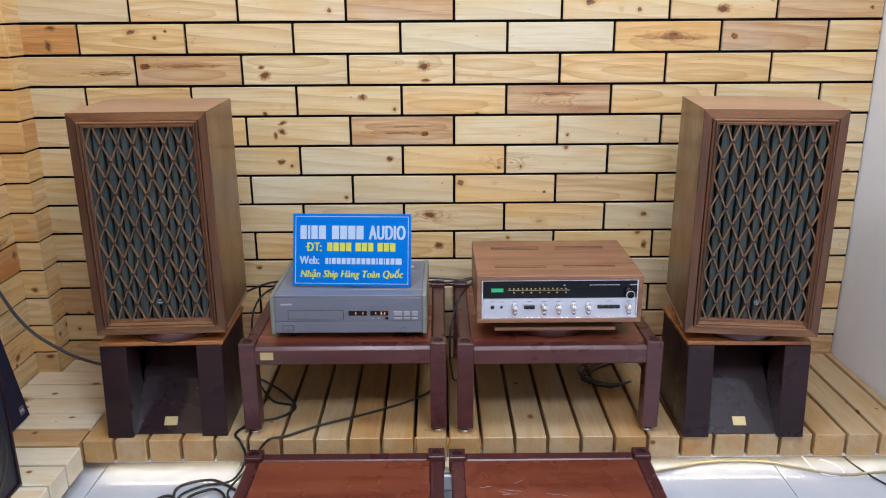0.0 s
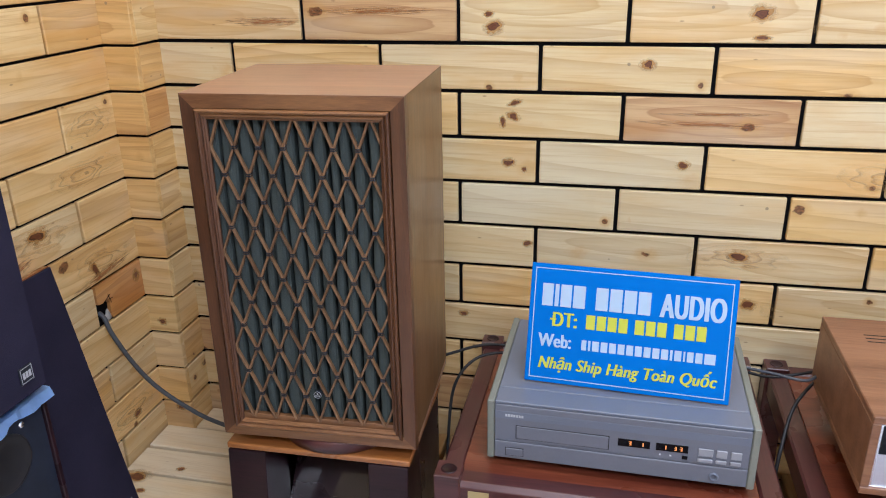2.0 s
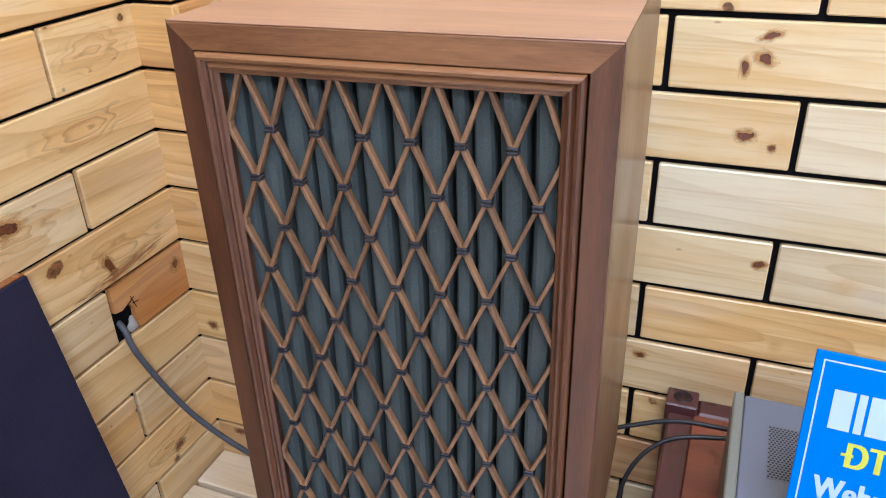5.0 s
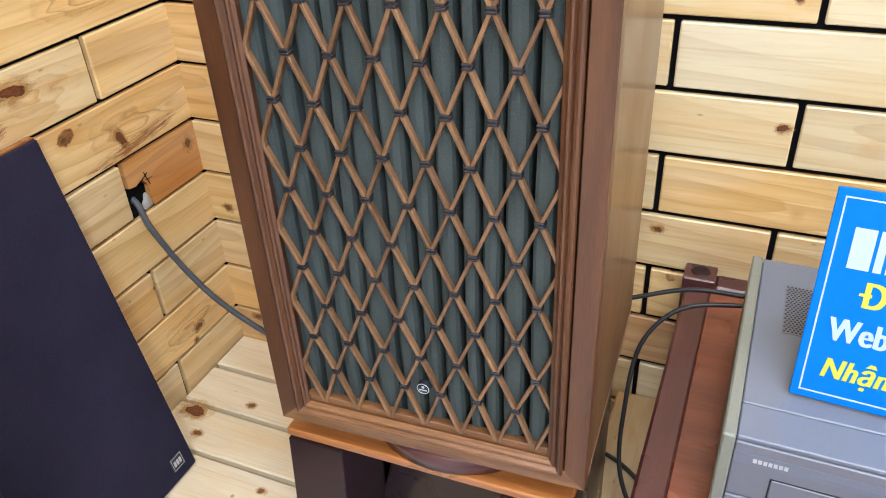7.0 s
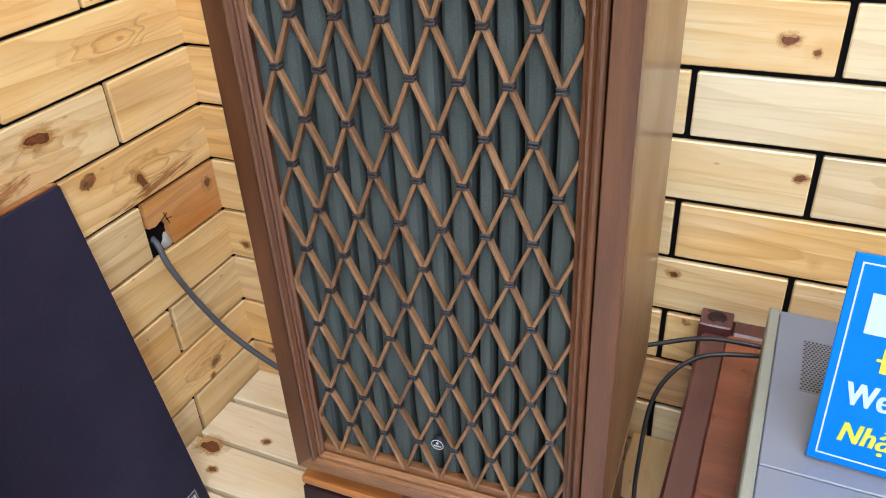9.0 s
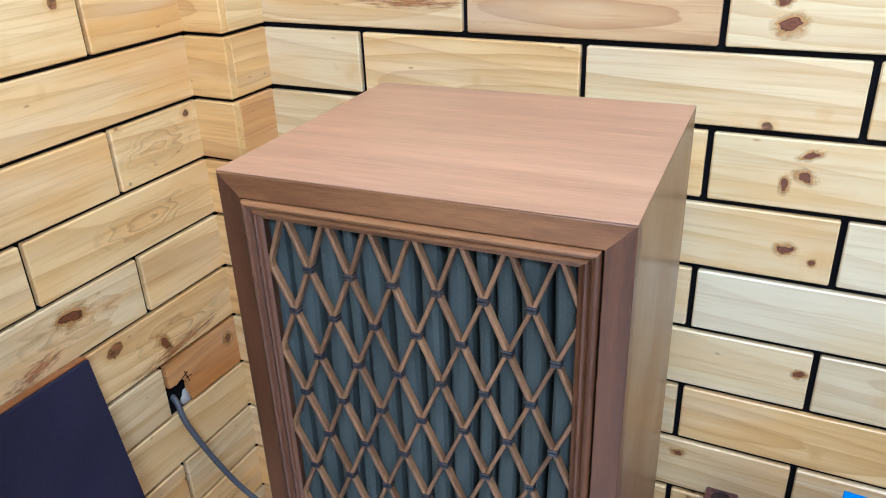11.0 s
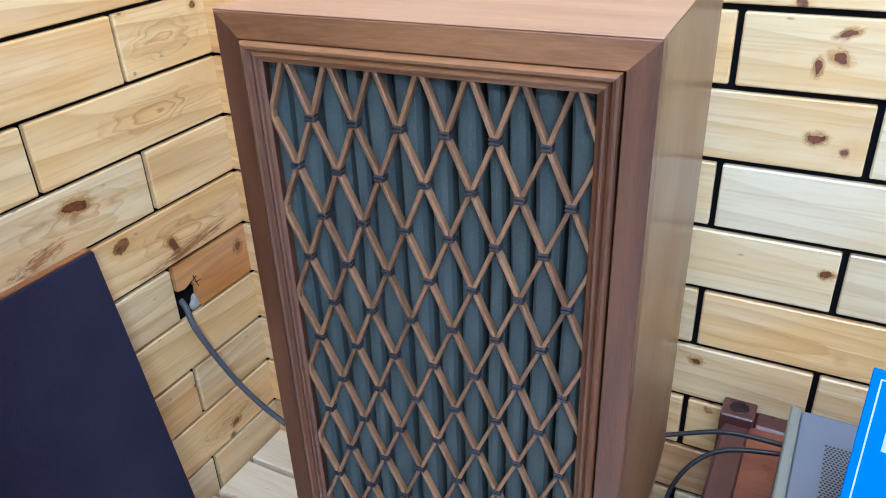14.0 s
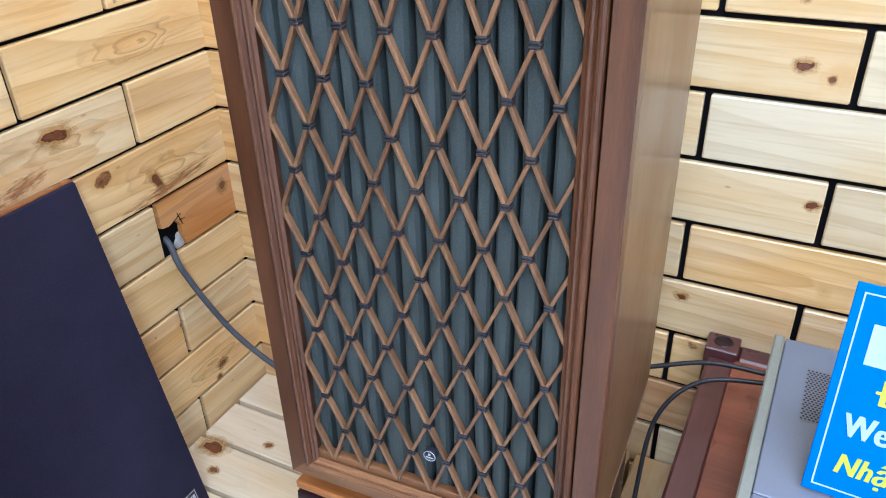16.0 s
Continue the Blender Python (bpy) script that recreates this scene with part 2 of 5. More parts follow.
PINE_WHITE = pine("pale_pine", (0.79, 0.715, 0.515), (0.72, 0.615, 0.40), (0.56, 0.42, 0.24), 0.42, 0.25, 0.1)
PINE_GOLD = pine("golden_pine", (0.86, 0.67, 0.37), (0.80, 0.55, 0.24), (0.54, 0.29, 0.09), 0.42, 0.25, 0.35)
PINE_AMBER = pine("amber_pine", (0.84, 0.60, 0.28), (0.76, 0.47, 0.17), (0.50, 0.25, 0.075), 0.42, 0.25, 0.45)
PINE_ORANGE = pine("orange_pine", (0.74, 0.43, 0.165), (0.62, 0.305, 0.10), (0.38, 0.145, 0.04), 0.42, 0.25, 0.5)
PINE_STREAK = pine("streaked_pine", (0.72, 0.54, 0.32), (0.60, 0.39, 0.2), (0.36, 0.17, 0.07), 0.42, 0.25, 0.85)
PINE = pine("pine_cladding", (0.81, 0.69, 0.445), (0.745, 0.57, 0.31), (0.54, 0.32, 0.12), 0.42, 0.25)
def knot_material():
    """A dark knot that fades through amber wood into what lies under it."""
    m, nt, b = shader("knot_wood", (0.1, 0.04, 0.02), 0.45, 0.0, 0.2)
    info = nt.nodes.new("ShaderNodeObjectInfo")
    tc = nt.nodes.new("ShaderNodeTexCoord")
    move = nt.nodes.new("ShaderNodeVectorMath")
    move.operation = "ADD"
    comb = nt.nodes.new("ShaderNodeCombineXYZ")
    nt.links.new(maths(nt, "MULTIPLY", info.outputs["Random"], 50), comb.inputs[0])
    nt.links.new(tc.outputs["Object"], move.inputs[0])
    nt.links.new(comb.outputs[0], move.inputs[1])
    wobble = node(nt, "ShaderNodeTexNoise", Scale=1.6, Detail=4.0, Roughness=0.6)
    nt.links.new(move.outputs[0], wobble.inputs[0])
    ln = nt.nodes.new("ShaderNodeVectorMath")
    ln.operation = "LENGTH"
    nt.links.new(tc.outputs["Object"], ln.inputs[0])
    d = maths(nt, "ADD", ln.outputs["Value"], maths(nt, "MULTIPLY", maths(nt, "SUBTRACT", wobble.outputs["Fac"], 0.5), 1.05))
    nt.links.new(ramp(nt, d, [(0.0, (0.19, 0.062, 0.022)), (0.14, (0.12, 0.036, 0.014)), (0.24, (0.20, 0.068, 0.024)), (0.33, (0.11, 0.034, 0.013)), (0.395, (0.06, 0.019, 0.009)), (0.43, (0.52, 0.26, 0.075)), (0.9, (0.72, 0.46, 0.17))]), b.inputs["Base Color"])
    nt.links.new(ramp(nt, d, [(0.40, (0.98, 0.98, 0.98)), (0.45, (0.75, 0.75, 0.75)), (0.62, (0.42, 0.42, 0.42)), (0.92, (0, 0, 0))]), b.inputs["Alpha"])
    return m


KNOT = knot_material()


def stain_material():
    """Reddish pitch streak, broken up along its length."""
    m, nt, b = shader("pitch_streak", (0.30, 0.10, 0.035), 0.45, 0.0, 0.2)
    tc = nt.nodes.new("ShaderNodeTexCoord")
    mp = nt.nodes.new("ShaderNodeMapping")
    mp.inputs["Scale"].default_value = (1.1, 1.0, 1.5)
    nt.links.new(tc.outputs["Object"], mp.inputs[0])
    n = node(nt, "ShaderNodeTexNoise", Scale=3.0, Detail=4.0, Roughness=0.6)
    nt.links.new(mp.outputs[0], n.inputs[0])
    ln = nt.nodes.new("ShaderNodeVectorMath")
    ln.operation = "LENGTH"
    nt.links.new(tc.outputs["Object"], ln.inputs[0])
    edge = maths(nt, "SUBTRACT", 1.0, ln.outputs["Value"])
    a = maths(nt, "ADD", n.outputs["Fac"], maths(nt, "MULTIPLY", edge, 0.35))
    nt.links.new(maths(nt, "MULTIPLY", ramp(nt, a, [(0.56, (0, 0, 0)), (0.78, (0.62, 0.62, 0.62))]), ramp(nt, edge, [(0.0, (0, 0, 0)), (0.2, (1, 1, 1))])), b.inputs["Alpha"])
    nt.links.new(ramp(nt, n.outputs["Fac"], [(0.4, (0.52, 0.23, 0.07)), (0.65, (0.32, 0.105, 0.034))]), b.inputs["Base Color"])
    return m


PITCH_STREAK = stain_material()


def figure_material():
    """Flame figure: thin amber growth rings, long ovals that fade out at the rim."""
    m, nt, b = shader("flame_figure", (0.66, 0.37, 0.12), 0.42, 0.0, 0.25)
    info = nt.nodes.new("ShaderNodeObjectInfo")
    tc = nt.nodes.new("ShaderNodeTexCoord")
    n = node(nt, "ShaderNodeTexNoise", Scale=1.7, Detail=1.0, Roughness=0.4)
    mp = nt.nodes.new("ShaderNodeMapping")
    comb = nt.nodes.new("ShaderNodeCombineXYZ")
    nt.links.new(maths(nt, "MULTIPLY", info.outputs["Random"], 40), comb.inputs[1])
    nt.links.new(comb.outputs[0], mp.inputs["Location"])
    nt.links.new(tc.outputs["Object"], mp.inputs[0])
    nt.links.new(mp.outputs[0], n.inputs[0])
    ln = nt.nodes.new("ShaderNodeVectorMath")
    ln.operation = "LENGTH"
    nt.links.new(tc.outputs["Object"], ln.inputs[0])
    d = maths(nt, "ADD", ln.outputs["Value"], maths(nt, "MULTIPLY", maths(nt, "SUBTRACT", n.outputs["Fac"], 0.5), 1.0))
    saw = maths(nt, "FRACT", maths(nt, "MULTIPLY", d, 3.6), 0)
    ring = ramp(nt, saw, [(0.0, (0.06, 0.06, 0.06)), (0.55, (0.2, 0.2, 0.2)), (0.9, (0.75, 0.75, 0.75)), (1.0, (0.1, 0.1, 0.1))])
    fade = ramp(nt, ln.outputs["Value"], [(0.45, (1, 1, 1)), (0.97, (0, 0, 0))])
    nt.links.new(maths(nt, "MULTIPLY", maths(nt, "MULTIPLY", ring, fade), 0.55), b.inputs["Alpha"])
    return m


FIGURE = figure_material()
DECK = pine("pine_decking", (0.56, 0.43, 0.26), (0.48, 0.34, 0.175), (0.36, 0.20, 0.08), 0.5, 0.1, 0.25, 0.2, 0.06)
DECK_PALE = pine("pale_decking", (0.84, 0.77, 0.62), (0.76, 0.67, 0.5), (0.56, 0.43, 0.27), 0.5, 0.1, 0.12, 0.2, 0.05)
DECK_GOLD = pine("golden_decking", (0.57, 0.38, 0.18), (0.48, 0.29, 0.115), (0.36, 0.18, 0.055), 0.5, 0.1, 0.3, 0.22, 0.06)
PLASTER = speckled("plaster", (0.40, 0.39, 0.36), 0.9, scale=90, amount=0.25, relief=0.4)
# one walnut: light on the top in the paler colour, shade in the darker
WALNUT_LIT = veneer("walnut", (0.27, 0.134, 0.082), (0.47, 0.265, 0.165), 0.42, 1.0)
WALNUT_SHADED = veneer("walnut_shaded", (0.120, 0.058, 0.021), (0.180, 0.090, 0.034), 0.42, 0.28, (0.35, 14.0, 14.0), 14.0, 0.2)
WALNUT_LIT.node_tree.nodes["Principled BSDF"].inputs["Coat IOR"].default_value = 1.7
# horizontals carry caught light in their colour; uprights a shaded tone, grain upright
WALNUT_FACE_LIT = veneer("walnut_face_lit", (0.138, 0.055, 0.020), (0.260, 0.118, 0.045), 0.4, 0.15, (1.2, 14.0, 14.0), 12.0)
WALNUT_UPRIGHT_SHADED = veneer("walnut_upright_shaded", (0.060, 0.0215, 0.008), (0.120, 0.046, 0.0175), 0.4, 0.15, (14.0, 14.0, 1.2), 12.0)
LATH = veneer("lath", (0.105, 0.049, 0.020), (0.240, 0.124, 0.056), 0.45, 0.15, (9.0, 9.0, 0.6))
TEAK = veneer("teak", (0.18, 0.077, 0.038), (0.31, 0.15, 0.078), 0.42, 0.15)
MAHOGANY = veneer("mahogany", (0.050, 0.0125, 0.0125), (0.098, 0.029, 0.027), 0.32, 0.4)
MAHOGANY_TOP = veneer("mahogany_top", (0.13, 0.028, 0.014), (0.235, 0.064, 0.03), 0.3, 0.4)
STAND_DARK = veneer("dark_stain", (0.012, 0.0048, 0.0062), (0.028, 0.0095, 0.0125), 0.32, 0.2)
STAND_SLOPE = speckled("dark_vinyl", (0.020, 0.0095, 0.012), 0.26, scale=30, amount=0.3, coat=0.5)
for dark in (STAND_SLOPE, STAND_DARK):
    dark.node_tree.nodes["Principled BSDF"].inputs["Specular IOR Level"].default_value = 0.25
STAND_TOP = veneer("stand_top", (0.22, 0.068, 0.016), (0.41, 0.15, 0.037), 0.33, 0.5)
JOINT = speckled("black_joint", (0.005, 0.005, 0.006), 0.85)
JOINT.node_tree.nodes["Principled BSDF"].inputs["Specular IOR Level"].default_value = 0.08
WHITE_WALL = speckled("white_paint", (0.85, 0.87, 0.91), 0.6, scale=25, amount=0.03)
CEIL = speckled("ceiling_paint", (0.8, 0.8, 0.8), 0.8, amount=0.03)
TILE = speckled("glazed_tile", (0.50, 0.53, 0.58), 0.025, scale=8, amount=0.04, relief=0.01)
GROUT = speckled("grout", (0.35, 0.36, 0.37), 0.8)
CLOTH = weave("pleated_cloth", (0.066, 0.081, 0.077), 0.9, 900)
BAFFLE = speckled("black_baffle", (0.013, 0.019, 0.034), 0.5, amount=0.3)
GRILLE_CLOTH = weave("grille_cloth", (0.024, 0.0215, 0.040), 0.92, 700)
RUBBER = speckled("black_rubber", (0.014, 0.014, 0.016), 0.45, amount=0.3)
CABLE_GREY = speckled("grey_sheath", (0.075, 0.082, 0.095), 0.45)
CABLE_PALE = speckled("pale_sheath", (0.35, 0.30, 0.2), 0.5)
BAND = speckled("binding", (0.012, 0.015, 0.022), 0.35, amount=0.3)
GREY = speckled("grey_enamel", (0.150, 0.160, 0.195), 0.36, scale=300, amount=0.06)
GREY_LID = speckled("grey_lid", (0.150, 0.171, 0.220), 0.36, scale=300, amount=0.05)
BUTTON = speckled("pale_grey_button", (0.30, 0.31, 0.34), 0.4, scale=200, amount=0.05)
CHEEK = speckled("grey_green_cheek", (0.21, 0.22, 0.185), 0.5, scale=200, amount=0.1)
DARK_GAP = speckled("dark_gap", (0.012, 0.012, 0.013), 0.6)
GLASS_BLACK = speckled("black_glass", (0.004, 0.005, 0.007), 0.12, amount=0.1, relief=0.0)
GLASS_BLACK.node_tree.nodes["Principled BSDF"].inputs["Specular IOR Level"].default_value = 0.25
ALU = speckled("brushed_aluminium", (0.72, 0.74, 0.80), 0.34, 0.75, scale=200, amount=0.05)
CHROME = speckled("bright_knob", (0.8, 0.81, 0.84), 0.2, 0.9, amount=0.05, relief=0.0)
SILVER = speckled("silver_print", (0.55, 0.57, 0.6), 0.4, 0.3)
GOLD = speckled("gold_plate", (0.62, 0.50, 0.24), 0.35, 0.5, amount=0.1)
BLUE = speckled("blue_acrylic", (0.0, 0.147, 0.54), 0.5, amount=0.02, relief=0.0)
BLUE.node_tree.nodes["Principled BSDF"].inputs["Specular IOR Level"].default_value = 0.08
WHITE_INK = speckled("white_ink", (0.39, 0.52, 0.67), 0.5, amount=0.03)
YELLOW_INK = speckled("yellow_ink", (0.52, 0.54, 0.05), 0.5, amount=0.03)
PLASTIC_BLUE = speckled("blue_plastic_sheet", (0.26, 0.43, 0.72), 0.35, amount=0.2)
CONE = speckled("grey_cone", (0.16, 0.17, 0.185), 0.7, amount=0.2)
CONE_WHITE = speckled("white_cone", (0.68, 0.72, 0.78), 0.65, amount=0.08)
DIECAST = speckled("cast_frame", (0.42, 0.45, 0.5), 0.4, 0.5)
GREEN = glow("green_lamp", (0.02, 0.40, 0.15), 0.3)
AMBER = glow("amber_digits", (1.0, 0.40, 0.12), 0.4)
DIAL = glow("dial_print", (0.55, 0.42, 0.2), 0.05)
LED = glow("led_chip", (1.0, 0.84, 0.56), 165.0)
PANEL_GLOW = glow("panel_diffuser", (1.0, 0.98, 0.94), 2.0)


# ---- building helpers ----
def part(name, bm, material, parent=None, label=""):
    me = bpy.data.meshes.new(name)
    bm.normal_update()
    bm.to_mesh(me)
    bm.free()
    me.materials.append(material)
    ob = new(name, me)
    ob.parent = parent
    if label:
        ob["label"] = label
    return ob


def thing(name, m, label, category, group="", kind=""):
    ob = new(name)
    ob.empty_display_size = 0.05
    ob.matrix_world = m
    return tagged(ob, label, category, group, kind)


def block(bm, x0, x1, y0, y1, z0, z1, bevel=0.0, m=None):
    """A box with eased edges, added to bm."""
    t = bmesh.new()
    bmesh.ops.create_cube(t, size=1.0)
    for v in t.verts:
        v.co = Vector((x0 + (v.co.x + 0.5) * (x1 - x0), y0 + (v.co.y + 0.5) * (y1 - y0), z0 + (v.co.z + 0.5) * (z1 - z0)))
    if bevel:
        bmesh.ops.bevel(t, geom=t.edges[:], offset=bevel, segments=1, affect="EDGES")
    if m is not None:
        bmesh.ops.transform(t, matrix=m, verts=t.verts)
    me = bpy.data.meshes.new("tmp")
    t.to_mesh(me)
    t.free()
    bm.from_mesh(me)
    bpy.data.meshes.remove(me)
    return bm


def slab(x0, x1, y0, y1, z0, z1, bevel=0.0, m=None):
    return block(bmesh.new(), x0, x1, y0, y1, z0, z1, bevel, m)


def lathe(profile, m=None, n=32, bm=None):
    """A turned form: profile of (radius, height) round the z axis."""
    bm = bm or bmesh.new()
    rings = []
    for r, z in profile:
        if r < 1e-6:
            rings.append([bm.verts.new((m or Matrix()) @ Vector((0, 0, z)))])
        else:
            rings.append([bm.verts.new((m or Matrix()) @ Vector((r * math.cos(2 * math.pi * k / n), r * math.sin(2 * math.pi * k / n), z))) for k in range(n)])
    for a, b in zip(rings, rings[1:]):
        for k in range(n):
            q = [a[k % len(a)], a[(k + 1) % len(a)], b[(k + 1) % len(b)], b[k % len(b)]]
            q = list(dict.fromkeys(q))
            if len(q) > 2:
                f = bm.faces.new(q)
                f.smooth = True
    return bm


def prism(points, y0, y1, m=None):
    """An outline in x and z, given depth along y."""
    bm = bmesh.new()
    a = [bm.verts.new((x, y0, z)) for x, z in points]
    b = [bm.verts.new((x, y1, z)) for x, z in points]
    bm.faces.new(a)
    bm.faces.new(b[::-1])
    for k in range(len(a)):
        n = (k + 1) % len(a)
        bm.faces.new((a[n], a[k], b[k], b[n]))
    if m is not None:
        bmesh.ops.transform(bm, matrix=m, verts=bm.verts)
    bmesh.ops.recalc_face_normals(bm, faces=bm.faces)
    return bm


def mitred(w, z0, z1, side, profile):
    """One mitred side of a frame w wide from z0 to z1; profile: (inset, y) from the outer edge to the inner."""
    bm = bmesh.new()
    rows = []
    for i, y in profile:
        c = [(-w / 2 + i, z0 + i), (w / 2 - i, z0 + i), (w / 2 - i, z1 - i), (-w / 2 + i, z1 - i)]
        p, q = c[side], c[(side + 1) % 4]
        rows.append((bm.verts.new((p[0], y, p[1])), bm.verts.new((q[0], y, q[1]))))
    for k in range(len(rows)):
        n = (k + 1) % len(rows)
        bm.faces.new((rows[k][0], rows[k][1], rows[n][1], rows[n][0]))
    bm.faces.new([r[0] for r in rows])
    bm.faces.new([r[1] for r in rows][::-1])
    bmesh.ops.recalc_face_normals(bm, faces=bm.faces)
    return bm


def tube(name, points, radius, material, label, category="cable", parent=None):
    """A cable through the points, as a mesh."""
    pts = [Vector(p) for p in points]
    path = []
    for i in range(len(pts) - 1):
        p0, p1, p2, p3 = pts[max(0, i - 1)], pts[i], pts[i + 1], pts[min(len(pts) - 1, i + 2)]
        for k in range(8):
            t = k / 8
            path.append(0.5 * (2 * p1 + (p2 - p0) * t + (2 * p0 - 5 * p1 + 4 * p2 - p3) * t * t + (3 * p1 - p0 - 3 * p2 + p3) * t ** 3))
    path.append(pts[-1])
    bm = bmesh.new()
    rings = []
    side = Vector((0.3, 0.2, 1)).normalized()
    for i, p in enumerate(path):
        d = (path[min(i + 1, len(path) - 1)] - path[max(0, i - 1)]).normalized()
        side = (side - d * side.dot(d)).normalized()
        up = d.cross(side)
        rings.append([bm.verts.new(p + radius * (math.cos(a) * side + math.sin(a) * up)) for a in [2 * math.pi * k / 8 for k in range(8)]])
    for a, b in zip(rings, rings[1:]):
        for k in range(8):
            f = bm.faces.new((a[k], a[(k + 1) % 8], b[(k + 1) % 8], b[k]))
            f.smooth = True
    bm.faces.new(rings[0][::-1])
    bm.faces.new(rings[-1])
    ob = part(name, bm, material, parent)
    if parent is None:
        tagged(ob, label, category)
    return ob


def letters(body, height, squeeze, x, y, slant=0.0, gap=0.0):
    """Flat lettering in the xz plane with its left end at x, its foot at height y."""
    c = bpy.data.curves.new("letters", "FONT")
    c.body, c.size, c.extrude, c.shear, c.space_character, c.offset = body, height / 0.69, 0.0003, slant, 1 + gap, 0.0
    o = new("letters", c)
    me = o.evaluated_get(bpy.context.evaluated_depsgraph_get()).to_mesh().copy()
    bpy.data.objects.remove(o)
    bm = bmesh.new()
    for k in range(3):
        # three strokes side by side make the letters bold
        old = set(bm.verts)
        bm.from_mesh(me)
        bmesh.ops.transform(bm, matrix=Matrix(((squeeze, 0, 0, x + (k - 1) * height * 0.05), (0, 0, -1, -0.0001 * k), (0, 1, 0, y), (0, 0, 0, 1))), verts=[v for v in bm.verts if v not in old])
    return bm


# ---- the setting ----
WALL_Y, WALL_X, EAST_X, SOUTH_Y = 2.562, -1.391, 1.423, -2.6
COL_X, COL_Y = -1.315, 2.464
DECK_Z, COURSE, LENGTH = 0.113, 0.0988, 0.3415
RECESS = 0.009


def structure(name, bm, material, label, category):
    return tagged(part(name, bm, material), label, category, "", "structure")


north = structure("wall_north", slab(WALL_X - 0.15, EAST_X + 0.15, WALL_Y + RECESS, WALL_Y + 0.16, 0, CEILING), JOINT,
                  "wall clad in varnished pine bricks over black joints", "wall")
west = structure("wall_west", slab(WALL_X - 0.16, WALL_X - RECESS, SOUTH_Y, WALL_Y + RECESS, 0, CEILING), JOINT,
                 "side wall clad in varnished pine bricks over black joints", "wall")
pillar = structure("corner_pillar", slab(WALL_X - RECESS, COL_X - RECESS, COL_Y + RECESS, WALL_Y + RECESS, 0, CEILING), JOINT,
                   "shallow corner pillar clad in pine bricks", "pillar")
structure("wall_east", slab(EAST_X, EAST_X + 0.15, SOUTH_Y, WALL_Y + RECESS, 0, CEILING), WHITE_WALL, "plain white painted side wall", "wall")
structure("wall_south", slab(WALL_X - 0.16, EAST_X + 0.15, SOUTH_Y - 0.15, SOUTH_Y, 0, CEILING), WHITE_WALL, "plain white painted wall", "wall")
structure("ceiling", slab(WALL_X - 0.16, EAST_X + 0.15, SOUTH_Y - 0.15, WALL_Y + 0.16, CEILING, CEILING + 0.1), CEIL, "plain white ceiling", "ceiling")
floor = structure("floor", slab(WALL_X - 0.16, EAST_X + 0.15, SOUTH_Y - 0.15, WALL_Y + 0.16, -0.1, -0.004), GROUT, "floor of glossy white ceramic tiles", "floor")
for px, py, watts in PANELS:
    lamp = thing("ceiling_light", pose(px, py, CEILING), "square white led panel set on the ceiling", "ceiling light", "ceiling panels")
    fr = bmesh.new()
    for s in range(4):
        block(fr, -0.31, 0.31, -0.31, -0.285, -0.028, 0, 0.002, pose(0, 0, 0, 0, 0, 90 * s))
    part("frame", fr, ALU, lamp)
    part("diffuser", slab(-0.284, 0.284, -0.284, 0.284, -0.016, -0.012), PANEL_GLOW, lamp)


# ---- loudspeakers ----
SPK_W, SPK_H, SPK_D, FOOT = 0.362, 0.634, 0.315, 0.006
PITCH, STEP, LATTICE_X = 0.0410, 0.0452, 0.0018


